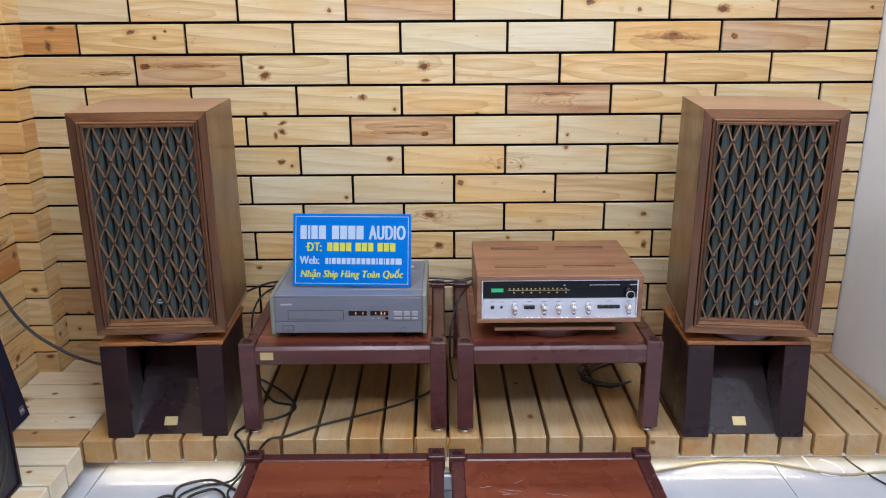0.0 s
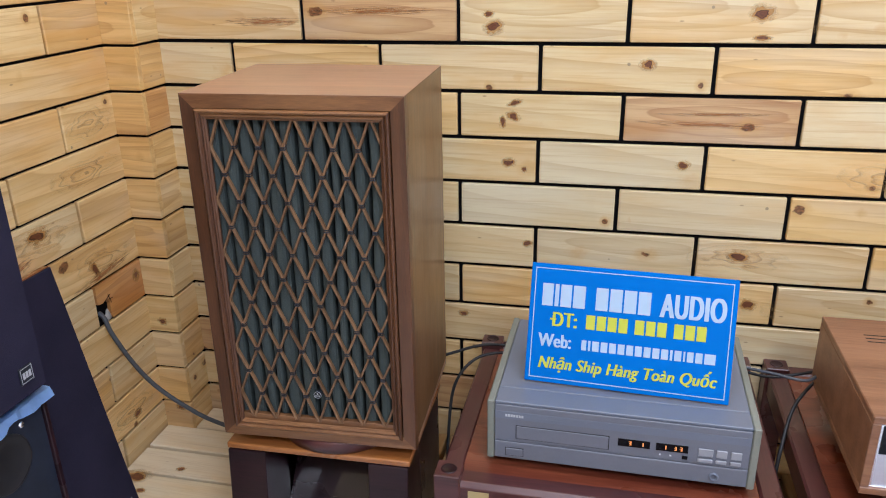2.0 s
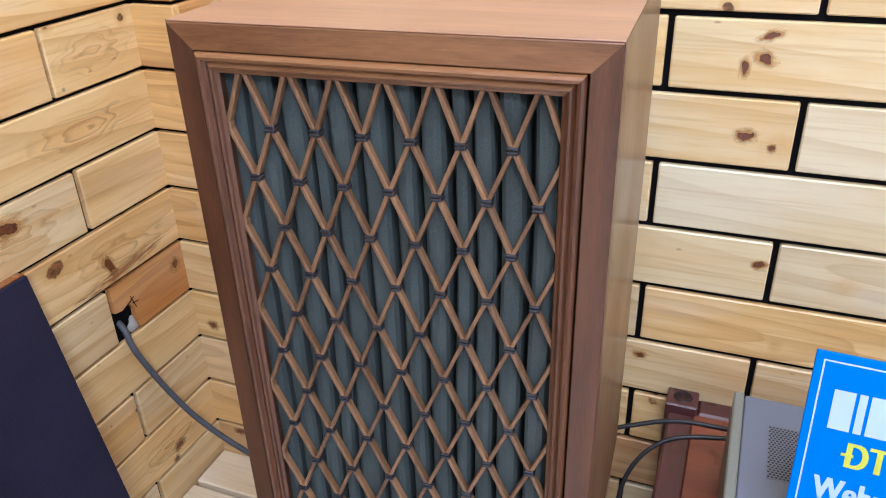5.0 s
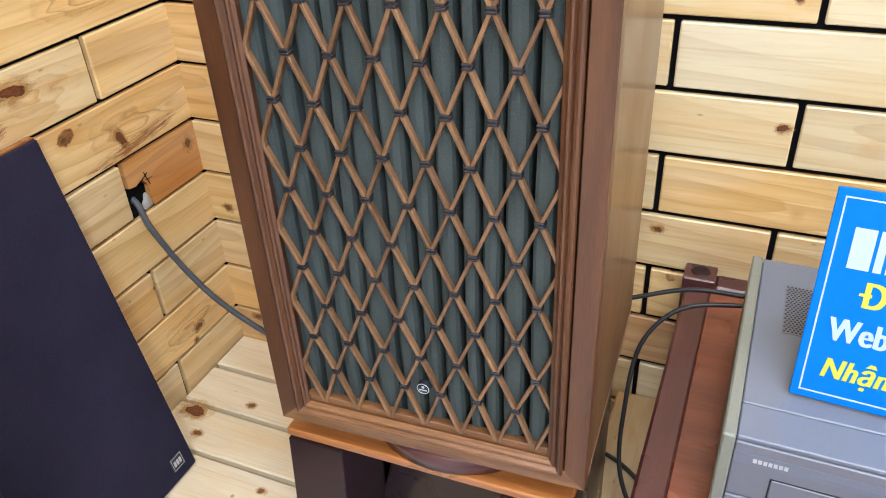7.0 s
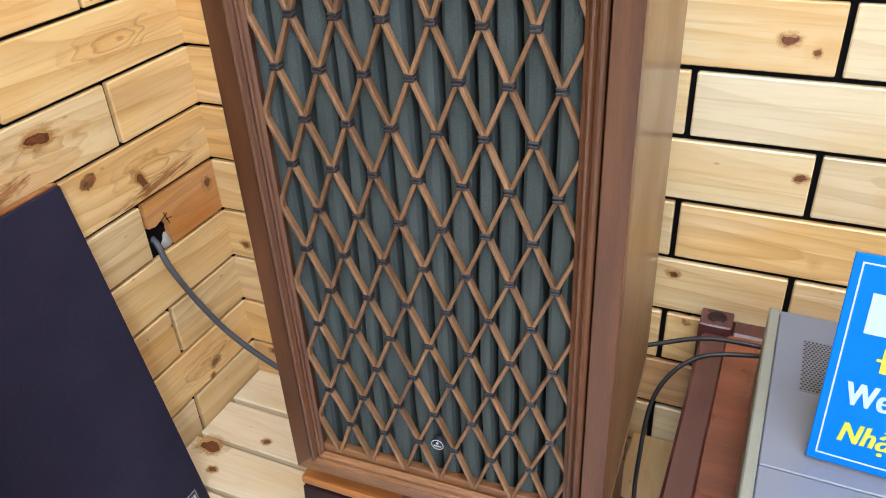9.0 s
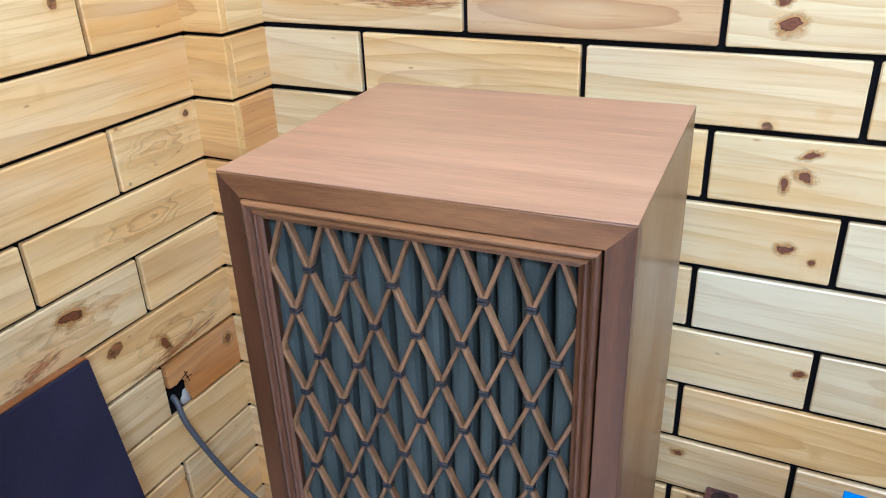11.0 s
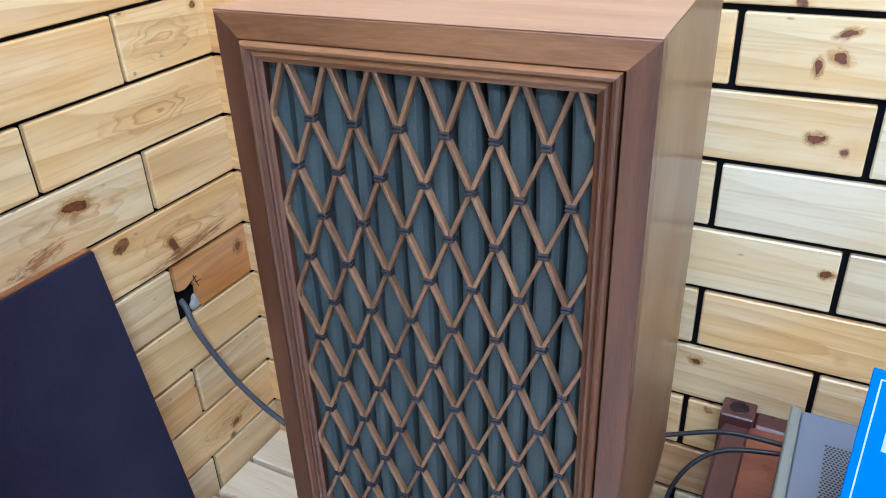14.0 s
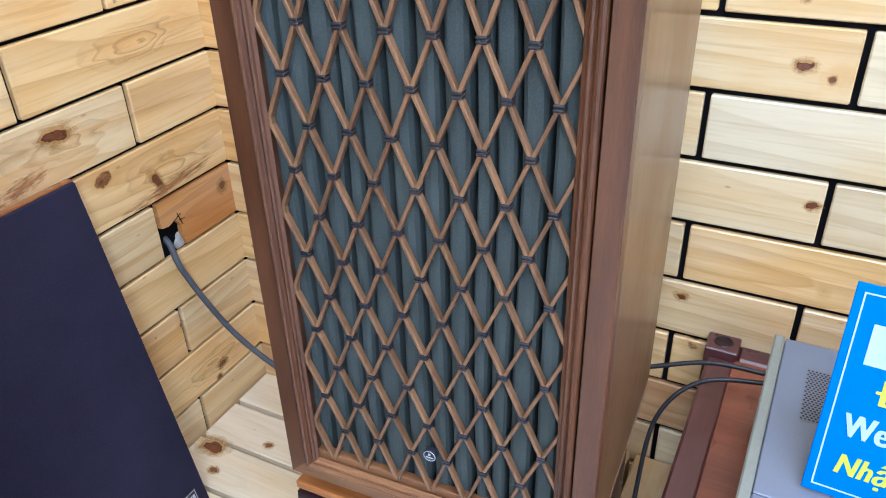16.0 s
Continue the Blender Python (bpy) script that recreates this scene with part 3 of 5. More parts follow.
def loudspeaker(m):
    root = thing("loudspeaker", m, "walnut loudspeaker with a wooden lattice grille over pleated cloth", "loudspeaker", "pair of loudspeakers")
    w = SPK_W / 2
    f = 0.020
    # thin sheet in the lit tone, so the top reads brighter than the sides
    part("top_panel", slab(-w + 0.0003, w - 0.0003, 0.0003, SPK_D, SPK_H - 0.0008, SPK_H, 0.0002), WALNUT_LIT, root)
    part("top_core", prism([(-w, SPK_H - 0.001), (w, SPK_H - 0.001), (w - 0.02, SPK_H - 0.021), (-w + 0.02, SPK_H - 0.021)], f, SPK_D), WALNUT_SHADED, root)
    part("bottom_panel", slab(-w, w, f, SPK_D, FOOT, 0.02, 0.0012), WALNUT_LIT, root)
    for s in (-1, 1):
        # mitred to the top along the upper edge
        side = part("side_panel", prism([(0.0201, 0), (SPK_H - 0.0013, 0), (SPK_H - 0.0213, s * 0.02), (0.0201, s * 0.02)], 0, SPK_D - f), WALNUT_SHADED, root)
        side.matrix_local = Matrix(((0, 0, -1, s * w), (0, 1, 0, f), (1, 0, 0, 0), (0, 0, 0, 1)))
    part("back_panel", slab(-w + 0.0202, w - 0.0202, SPK_D - 0.02, SPK_D - 0.004, 0.0202, SPK_H - 0.0202), BAFFLE, root)
    for s in range(4):
        # lit tone on the horizontal sides, shaded tone and upright grain on the others
        rail = part("frame_rail", mitred(SPK_W, FOOT, SPK_H - 0.001, s, [(0, f - 0.0003), (0.0, 0.0012), (0.0012, 0), (0.0218, 0.0), (0.0226, 0.001), (0.0226, f - 0.0003)]), WALNUT_UPRIGHT_SHADED if s % 2 else WALNUT_FACE_LIT, root)
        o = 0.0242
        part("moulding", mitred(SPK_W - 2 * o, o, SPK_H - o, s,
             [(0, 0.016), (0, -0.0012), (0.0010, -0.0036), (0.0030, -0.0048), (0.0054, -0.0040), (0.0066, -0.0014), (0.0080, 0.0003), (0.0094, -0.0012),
              (0.0112, -0.0018), (0.0128, -0.0008), (0.0138, 0.0014), (0.0162, 0.0024), (0.0170, 0.0032), (0.0130, 0.0035), (0.0128, 0.016)]), WALNUT_UPRIGHT_SHADED if s % 2 else WALNUT_FACE_LIT, root)
    # dark ring added behind the moulding to stand for the shade in its gap
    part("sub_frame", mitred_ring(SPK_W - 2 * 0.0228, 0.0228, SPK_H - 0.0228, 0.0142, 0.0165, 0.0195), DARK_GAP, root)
    part("ledge", slab(-0.1436, 0.1436, 0.0062, 0.0162, 0.0374, 0.0500, 0.0008), WALNUT_FACE_LIT, root)
    grille = part("grille", pleats(), CLOTH, root, "grey-green pleated cloth behind the lattice")
    top = 0.5932
    p, e = PITCH, 0.0019
    meshes = {}
    for s in (-1, 1):
        bm = bmesh.new()
        rows = []
        for k in range(13):
            off = s * (e if k % 2 == 0 else p / 2 - e)
            z = top - k * STEP - (0.006 if k == 12 else -0.004 if k == 0 else 0)
            for dz in ((0.0035, -0.0035) if 0 < k < 12 else ((0, -0.002) if k == 0 else (0.002, 0))):
                rows.append((off, z + dz))
        prev = None
        for x, z in rows:
            ring = [bm.verts.new((x + u, y, z)) for u, y in ((-0.0021, 0.0044), (-0.0014, 0.0037), (0.0014, 0.0037), (0.0021, 0.0044), (0.0021, 0.0105), (-0.0021, 0.0105))]
            if prev:
                for k in range(6):
                    bm.faces.new((prev[k], ring[k], ring[(k + 1) % 6], prev[(k + 1) % 6]))
            else:
                bm.faces.new(ring)
            prev = ring
        bm.faces.new(prev[::-1])
        bmesh.ops.recalc_face_normals(bm, faces=bm.faces)
        me = bpy.data.meshes.new("lath")
        bm.to_mesh(me)
        bm.free()
        me.materials.append(LATH)
        meshes[s] = me
    for j in range(7):
        for s in (-1, 1):
            o = new("lath", meshes[s])
            o.parent = grille
            o.location = (LATTICE_X + (j - 3) * p, 0, 0)
    tie = bmesh.new()
    block(tie, -0.0046, 0.0046, 0.0022, 0.012, -0.0031, -0.0004, 0.0007)
    block(tie, -0.0046, 0.0046, 0.0022, 0.012, 0.0004, 0.0031, 0.0007)
    tm = bpy.data.meshes.new("binding")
    tie.to_mesh(tm)
    tie.free()
    tm.materials.append(BAND)
    for k in range(1, 12):
        n = 7 if k % 2 == 0 else 6
        for j in range(n):
            o = new("binding", tm)
            o.parent = grille
            o.location = (LATTICE_X + (j - (n - 1) / 2) * p, 0, top - k * STEP)
    badge = part("badge", lathe([(0, 0.0022), (0.0070, 0.0022), (0.0074, 0.0016), (0.0074, -0.004)], pose(0.006, 0.0005, 0.1050, 90), 24), BAND, root, "small round black badge with a silver rim")
    ring = lathe([(0.0062, 0.0023), (0.0062, 0.0026), (0.0069, 0.0026), (0.0069, 0.0023)], pose(0.006, 0.0005, 0.1050, 90), 24)
    block(ring, 0.0018, 0.0102, -0.0023, -0.0018, 0.1027, 0.1039)
    block(ring, 0.0047, 0.0073, -0.0023, -0.0018, 0.1060, 0.1086)
    part("badge_rim", ring, SILVER, badge)
    return root


def mitred_ring(w, z0, z1, width, y0, y1):
    bm = bmesh.new()
    block(bm, -w / 2, w / 2, y0, y1, z0, z0 + width)
    block(bm, -w / 2, w / 2, y0, y1, z1 - width, z1)
    block(bm, -w / 2, -w / 2 + width, y0, y1, z0 + width, z1 - width)
    block(bm, w / 2 - width, w / 2, y0, y1, z0 + width, z1 - width)
    return bm


def pleats():
    """Cloth in upright knife pleats, a little uneven."""
    bm = bmesh.new()
    rnd = random.Random(5)
    xs = []
    x = -0.150
    while x < 0.150:
        w = 0.023 * rnd.uniform(0.75, 1.3)
        d = rnd.uniform(-0.001, 0.001)
        xs += [(x, 0.0175 + d), (x + 0.12 * w, 0.0150 + d), (x + 0.4 * w, 0.0142 + d), (x + 0.62 * w, 0.0160 + d), (x + 0.72 * w, 0.0205), (x + 0.76 * w, 0.044), (x + 0.98 * w, 0.045)]
        x += w
    prev = None
    for k in range(25):
        z = 0.024 + (SPK_H - 0.059) * k / 24
        row = [bm.verts.new((max(-0.158, min(0.158, a + 0.0060 * noise.noise((a * 16, z * 3.2, 1)) + 0.0016 * noise.noise((a * 90, z * 9, 2)))), b + 0.0013 * noise.noise((a * 60, z * 9, 4)), z)) for a, b in xs]
        if prev:
            for i in range(len(row) - 1):
                f = bm.faces.new((prev[i], prev[i + 1], row[i + 1], row[i]))
        prev = row
    return bm


def speaker_stand(m):
    """A squat dark stand with raked cheeks and a sloping panel between them."""
    root = thing("speaker_stand", m, "squat dark-stained wooden speaker stand with a sloping front panel", "speaker stand", "pair of speaker stands")
    w, d, h = 0.1735, 0.298, 0.290
    part("top_board", slab(-w - 0.003, w + 0.003, 0.030, d + 0.008, h - 0.012, h, 0.002), STAND_TOP, root)
    for s in (-1, 1):
        cheek = bmesh.new()
        block(cheek, -0.037, 0.037, 0.0, 0.12, 0.0, h - 0.0122, 0.0015)
        for v in cheek.verts:
            v.co.y += 0.028 * v.co.z / h * (1 - v.co.y / 0.12)
        o = part("front_pillar", cheek, STAND_DARK, root)
        o.location = (s * (w - 0.037), 0, 0)
        o = part("side_panel", slab(-0.009, 0.009, 0.1202, d - 0.004, 0.0, h - 0.0122, 0.0015), STAND_DARK, root)
        o.location = (s * (w - 0.009), 0, 0)
    slope = bmesh.new()
    a = [(-0.099, 0.016, 0.004), (0.099, 0.016, 0.004), (0.099, 0.262, h - 0.014), (-0.099, 0.262, h - 0.014)]
    lo = [slope.verts.new(p) for p in a]
    hi = [slope.verts.new((p[0], p[1] + 0.01, p[2] - 0.011)) for p in a]
    slope.faces.new(lo)
    slope.faces.new(hi[::-1])
    for k in range(4):
        slope.faces.new((lo[(k + 1) % 4], lo[k], hi[k], hi[(k + 1) % 4]))
    bmesh.ops.recalc_face_normals(slope, faces=slope.faces)
    panel = part("sloping_panel", slope, STAND_SLOPE, root)
    ang = math.degrees(math.atan2(h - 0.018, 0.246))
    part("label_plate", slab(-0.019, 0.019, -0.0006, 0.0006, 0.0, 0.026, 0, pose(0.0, 0.0312, 0.0219, ang - 90, 0, 0)), GOLD, panel, "small gold label plate")
    part("back_panel", slab(-w + 0.0182, w - 0.0182, d - 0.016, d - 0.004, 0.0, h - 0.0122), STAND_DARK, root)
    part("floor_board", slab(-w + 0.0745, w - 0.0745, 0.03, d - 0.02, 0.0, 0.01), STAND_DARK, root)
    return root


def swivel_disc(m):
    ob = part("turntable_base", lathe([(0, 0), (0.118, 0.0), (0.122, 0.002), (0.122, 0.0225), (0.119, 0.0253), (0, 0.0253)], None, 40), MAHOGANY)
    ob.matrix_world = m
    return tagged(ob, "thin round reddish-brown wooden disc between stand and loudspeaker", "swivel base", "swivel discs")


LEFT_SPK = pose(-0.788, 2.049, 0.4225, 0, 0, 2.6)
RIGHT_SPK = pose(0.874, 2.004, 0.424, 0, 0, -6.8)
first = loudspeaker(LEFT_SPK)
copy_thing(first, RIGHT_SPK)
stand = speaker_stand(pose(-0.7955, 2.020, DECK_Z, 0, 0, 1.2))
copy_thing(stand, pose(0.883, 1.99, DECK_Z, 0, 0, -1.0))
swivel_disc(pose(-0.78, 2.168, DECK_Z + 0.290))
swivel_disc(pose(0.884, 2.14, DECK_Z + 0.290))


# ---- rack tables ----
def rack_table(m, w, d, h, label, name="rack_table"):
    """A low table: corner posts with cups let into their tops, rails and a board; origin at the front left post."""
    root = thing(name, m, label, "table", "rack tables")
    p = 0.0235
    for x in (0, w):
        for y in (0, d):
            leg = part("post", slab(-p, p, -p, p, 0.018, h, 0.002), MAHOGANY, root)
            leg.location = (x, y, 0)
            part("cup", lathe([(0, 0.0006), (0.0105, 0.0006), (0.0115, 0.0014), (0.0135, 0.0014), (0.0145, 0.0)], pose(0, 0, h), 24), STAND_DARK, leg, "round dark cup let into the post")
            part("foot", lathe([(0, 0), (0.012, 0), (0.014, 0.004), (0.012, 0.007), (0.006, 0.009), (0.006, 0.018)], None, 16), CHROME, leg, "turned metal foot")
    top = h - 0.013
    front = [(-p + 0.003, top - 0.050), (-p + 0.005, top - 0.052), (p - 0.006, top - 0.052), (p - 0.006, top), (-p + 0.014, top), (-p + 0.012, top - 0.0006), (-p + 0.004, top - 0.008), (-p + 0.003, top - 0.010)]
    part("rail", prism(front, p - w, -p, pose(0, 0, 0, 0, 0, 90)), MAHOGANY, root)
    o = part("rail", slab(p, w - p, -p + 0.006, p - 0.003, top - 0.052, top, 0.004), MAHOGANY, root)
    o.location = (0, d, 0)
    for x, a in ((0, 1), (w, -1)):
        bm = slab(p, d - p, -0.0205, 0.0175, top - 0.052, top, 0.004)
        o = part("rail", bm, MAHOGANY, root)
        o.matrix_local = pose(x, 0, 0, 0, 0, 90)
    part("board", slab(p - 0.004, w - p + 0.004, p - 0.0058, d - p + 0.004, top - 0.012, top - 0.001, 0.001), MAHOGANY_TOP, root)
    return root


TA = rack_table(pose(-0.547, 2.051, DECK_Z), 0.545, 0.494, 0.290, "mahogany-stained rack table with corner posts standing on the slats")
rack_table(pose(0.076, 2.043, DECK_Z), 0.540, 0.500, 0.290, "mahogany-stained rack table carrying the receiver")
rack_table(pose(-0.526, 1.45, 0), 0.517, 0.49, 0.105, "low mahogany-stained rack table on the tiled floor", "low_rack_table")
LOW = rack_table(pose(0.05, 1.445, 0), 0.524, 0.49, 0.105, "low mahogany-stained rack table with a scratched top", "low_rack_table")
for i in range(9):
    q = random.Random(i + 40)
    sx, sy = q.uniform(0.06, 0.28), q.uniform(0.26, 0.38)
    part("scratch", slab(-q.uniform(0.012, 0.035), q.uniform(0.012, 0.03), -0.0005, 0.0005, 0, 0.0002, 0, pose(sx, sy, 0.0911, 0, 0, q.uniform(-25, 35))), SILVER, LOW, "pale scratch in the varnish")
plate = part("label_plate", slab(-0.0185, 0.0185, -0.0008, 0.0, -0.0115, 0.0115), GOLD, TA, "small gold label plate on the front rail")
plate.location = (0.056, -0.0207, 0.290 - 0.038)


# ---- compact disc player ----
def disc_player(m):
    root = thing("disc_player", m, "wide grey compact disc player with amber displays on the rack table", "disc player")
    w, d, h = 0.452, 0.325, 0.123
    k = 0.013
    part("body", slab(k, w - k, 0.004, d, 0.008, h - 0.006, 0.001), GREY, root)
    part("lid", slab(k + 0.0005, w - k - 0.0005, 0.05, d - 0.002, h - 0.006, h, 0.0012), GREY_LID, root)
    part("front_lid", slab(k + 0.0005, w - k - 0.0005, 0.0015, 0.0488, h - 0.006, h - 0.0002, 0.0012), GREY_LID, root)
    for x in (0, w - k):
        part("side_cheek", slab(x, x + k - 0.0004, -0.002, d + 0.002, 0.005, h + 0.001, 0.002), CHEEK, root, "grey-green end cheek")
    fascia = part("upper_fascia", slab(k + 0.0006, w - k - 0.0006, -0.0005, 0.0038, 0.044, h - 0.0065, 0.001), GREY, root)
    part("lower_fascia", slab(k + 0.0006, w - k - 0.0006, -0.0022, 0.0038, 0.009, 0.0428, 0.001), GREY, root)
    part("fascia_band", slab(k + 0.001, w - k - 0.001, -0.0012, -0.0006, 0.09, 0.1045), GREY_LID, fascia)
    tray = part("tray", slab(0.052, 0.21, -0.0022, -0.0006, 0.052, 0.077, 0.0006), GREY, root, "closed disc tray")
    part("tray_shadow", slab(0.0505, 0.2115, -0.0009, -0.0006, 0.0508, 0.0782), DARK_GAP, tray)
    for x0, x1 in ((0.226, 0.279), (0.289, 0.341)):
        disp = part("display", slab(x0, x1, -0.0016, -0.0006, 0.062, 0.0765, 0.0003), GLASS_BLACK, root, "dark display window with amber digits")
        dg = bmesh.new()
        for i in ((0.4, 0.78) if x0 < 0.25 else (0.3, 0.62, 0.8)):
            cx = x0 + i * (x1 - x0)
            block(dg, cx - 0.0006, cx + 0.0012, -0.0019, -0.0017, 0.0655, 0.073)
            if i not in (0.78, 0.3):
                block(dg, cx - 0.003, cx + 0.0012, -0.0019, -0.0017, 0.0722, 0.073)
                block(dg, cx - 0.003, cx + 0.0012, -0.0019, -0.0017, 0.0655, 0.0663)
                block(dg, cx - 0.003, cx + 0.0012, -0.0019, -0.0017, 0.069, 0.0697)
        part("digits", dg, AMBER, disp, "glowing amber digits")
    for i, bw in enumerate((0.024, 0.017, 0.017)):
        x = (0.357, 0.386, 0.409)[i]
        part("button", slab(x, x + bw, -0.0032, -0.0006, 0.061, 0.0755, 0.0008), BUTTON, root)
        part("button", slab(x, x + bw, -0.0036, -0.0006, 0.0495, 0.0562, 0.0008), BUTTON, root)
    for x in (0.295, 0.312):
        part("indicator", slab(x, x + 0.003, -0.0012, -0.0006, 0.0525, 0.0555), SILVER, root)
    part("sensor", slab(0.332, 0.341, -0.0011, -0.0006, 0.0495, 0.0565), GLASS_BLACK, root)
    b = part("power_button", slab(0.034, 0.064, -0.0042, -0.0023, 0.0165, 0.031, 0.0008), GREY, root)
    part("button_gap", slab(0.0328, 0.0652, -0.0026, -0.0023, 0.0153, 0.0322), DARK_GAP, b)
    part("headphone_socket", lathe([(0.0045, 0.0), (0.0045, 0.003), (0.0075, 0.003), (0.008, 0.0)], pose(0.386, -0.0022, 0.023, 90), 20), GREY_LID, root)
    for i in range(7):
        part("maker_mark", slab(0.032 + i * 0.0047, 0.0355 + i * 0.0047, -0.0016, -0.0013, 0.0945, 0.0995), SILVER, fascia, "small silver bar in place of writing")
    for i in range(11):
        part("type_mark", slab(0.09 + i * 0.0048, 0.0935 + i * 0.0048, -0.0016, -0.0013, 0.0955, 0.0972), GREY_LID, fascia, "small grey bar in place of writing")
    # perforated vent at the back of the lid
    vent = part("vent", slab(0.043, 0.113, 0.176, 0.272, h + 0.0001, h + 0.0005), GREY, root, "perforated vent in the lid")
    holes = bmesh.new()
    for i in range(16):
        for j in range(23):
            x, y = 0.045 + i * 0.0042 + (j % 2) * 0.002, 0.1795 + j * 0.004
            r = 0.00155
            holes.faces.new([holes.verts.new((x + r * math.cos(a), y + r * math.sin(a), h + 0.0008)) for a in [k2 * math.pi / 3 for k2 in range(6)]])
    tagged(part("vent_holes", holes, DARK_GAP, vent), kind="stuff")
    win = part("lid_window", slab(0.365, 0.42, d - 0.095, d - 0.04, h + 0.0001, h + 0.0006), GREY, root, "small dark window in the lid")
    part("window_mark", slab(0.395, 0.407, d - 0.075, d - 0.058, h + 0.0007, h + 0.001), SILVER, win)
    for x in (0.06, w - 0.06):
        for y in (0.04, d - 0.05):
            part("foot", lathe([(0, -0.0125), (0.014, -0.0125), (0.015, -0.0095), (0.015, 0.0082)], pose(x, y, 0), 16), RUBBER, root)
    return root


BOARD_Z = DECK_Z + 0.290 - 0.014
disc_player(pose(-0.486, 2.094, BOARD_Z + 0.0125, 0, 0, -0.6))


# ---- blue sign on the player ----
def sign(m):
    root = thing("price_sign", m, "bright blue acrylic sign with white and yellow lettering", "sign")
    w, h = 0.350, 0.214
    board = part("board", slab(-w / 2, w / 2, 0, 0.005, 0, h, 0.0006), BLUE, root)
    rim = bmesh.new()
    i, t = 0.0075, 0.0016
    for a in ((-w / 2 + i, w / 2 - i, i, i + t), (-w / 2 + i, w / 2 - i, h - i - t, h - i), (-w / 2 + i, -w / 2 + i + t, i + t, h - i - t), (w / 2 - i - t, w / 2 - i, i + t, h - i - t)):
        block(rim, a[0], a[1], -0.0005, -0.0001, a[2], a[3])
    part("border_line", rim, WHITE_INK, board, "thin white border line")

    def bars(widths, x, z, tall, name, ink):
        for bw in widths:
            if bw > 0:
                part(name, slab(x, x + bw, -0.0006, -0.0001, z, z + tall), ink, board, "plain bar in place of writing")
            x += abs(bw) + 0.0032

    bars([0.019, 0.007, 0.019, 0.021, -0.012, 0.021, 0.021, 0.021, 0.021], -0.153, 0.139, 0.040, "name_bar", WHITE_INK)
    part("lettering", at_depth(letters("AUDIO", 0.041, 0.52, 0.052, 0.139, 0.0, 0.12)), WHITE_INK, board, "white capital letters")
    part("lettering", at_depth(with_stroke(letters("DT:", 0.0255, 0.74, -0.133, 0.1035, 0.0, 0.05))), YELLOW_INK, board, "yellow letters")
    bars([0.0155] * 4 + [-0.006] + [0.0155] * 3 + [-0.006] + [0.0155] * 3, -0.073, 0.1035, 0.0255, "number_bar", YELLOW_INK)
    part("lettering", at_depth(letters("Web:", 0.0235, 0.74, -0.154, 0.0655, 0.0, 0.04)), WHITE_INK, board, "white letters")
    bars([0.0085, 0.004, 0.0115, 0.0115, 0.0115, 0.0115, 0.0115, 0.0115, 0.0115, 0.0115, 0.0115, 0.004, 0.0115, 0.003, 0.0105, 0.0115, 0.018],
         -0.078, 0.0655, 0.018, "address_bar", WHITE_INK)
    part("lettering", at_depth(letters("Nhận Ship Hàng Toàn Quốc", 0.0205, 0.83, -0.153, 0.0265, 0.22, 0.06)), YELLOW_INK, board, "slanted yellow words")
    part("strut", slab(-0.03, 0.03, 0.0, 0.003, -0.165, 0.0, 0.0005, pose(0, 0.0055, 0.158, 36)), GREY_LID, board, "grey easel strut behind the board")
    return root


def with_stroke(bm):
    """The bar through the first letter."""
    return block(bm, -0.1365, -0.1255, -0.0007, -0.0003, 0.1145, 0.1175)


def at_depth(bm):
    bmesh.ops.translate(bm, vec=(0, -0.0004, 0), verts=bm.verts)
    return bm


sign(pose(-0.256, 2.157, BOARD_Z + 0.1400, -17.0, 0, -3.2))


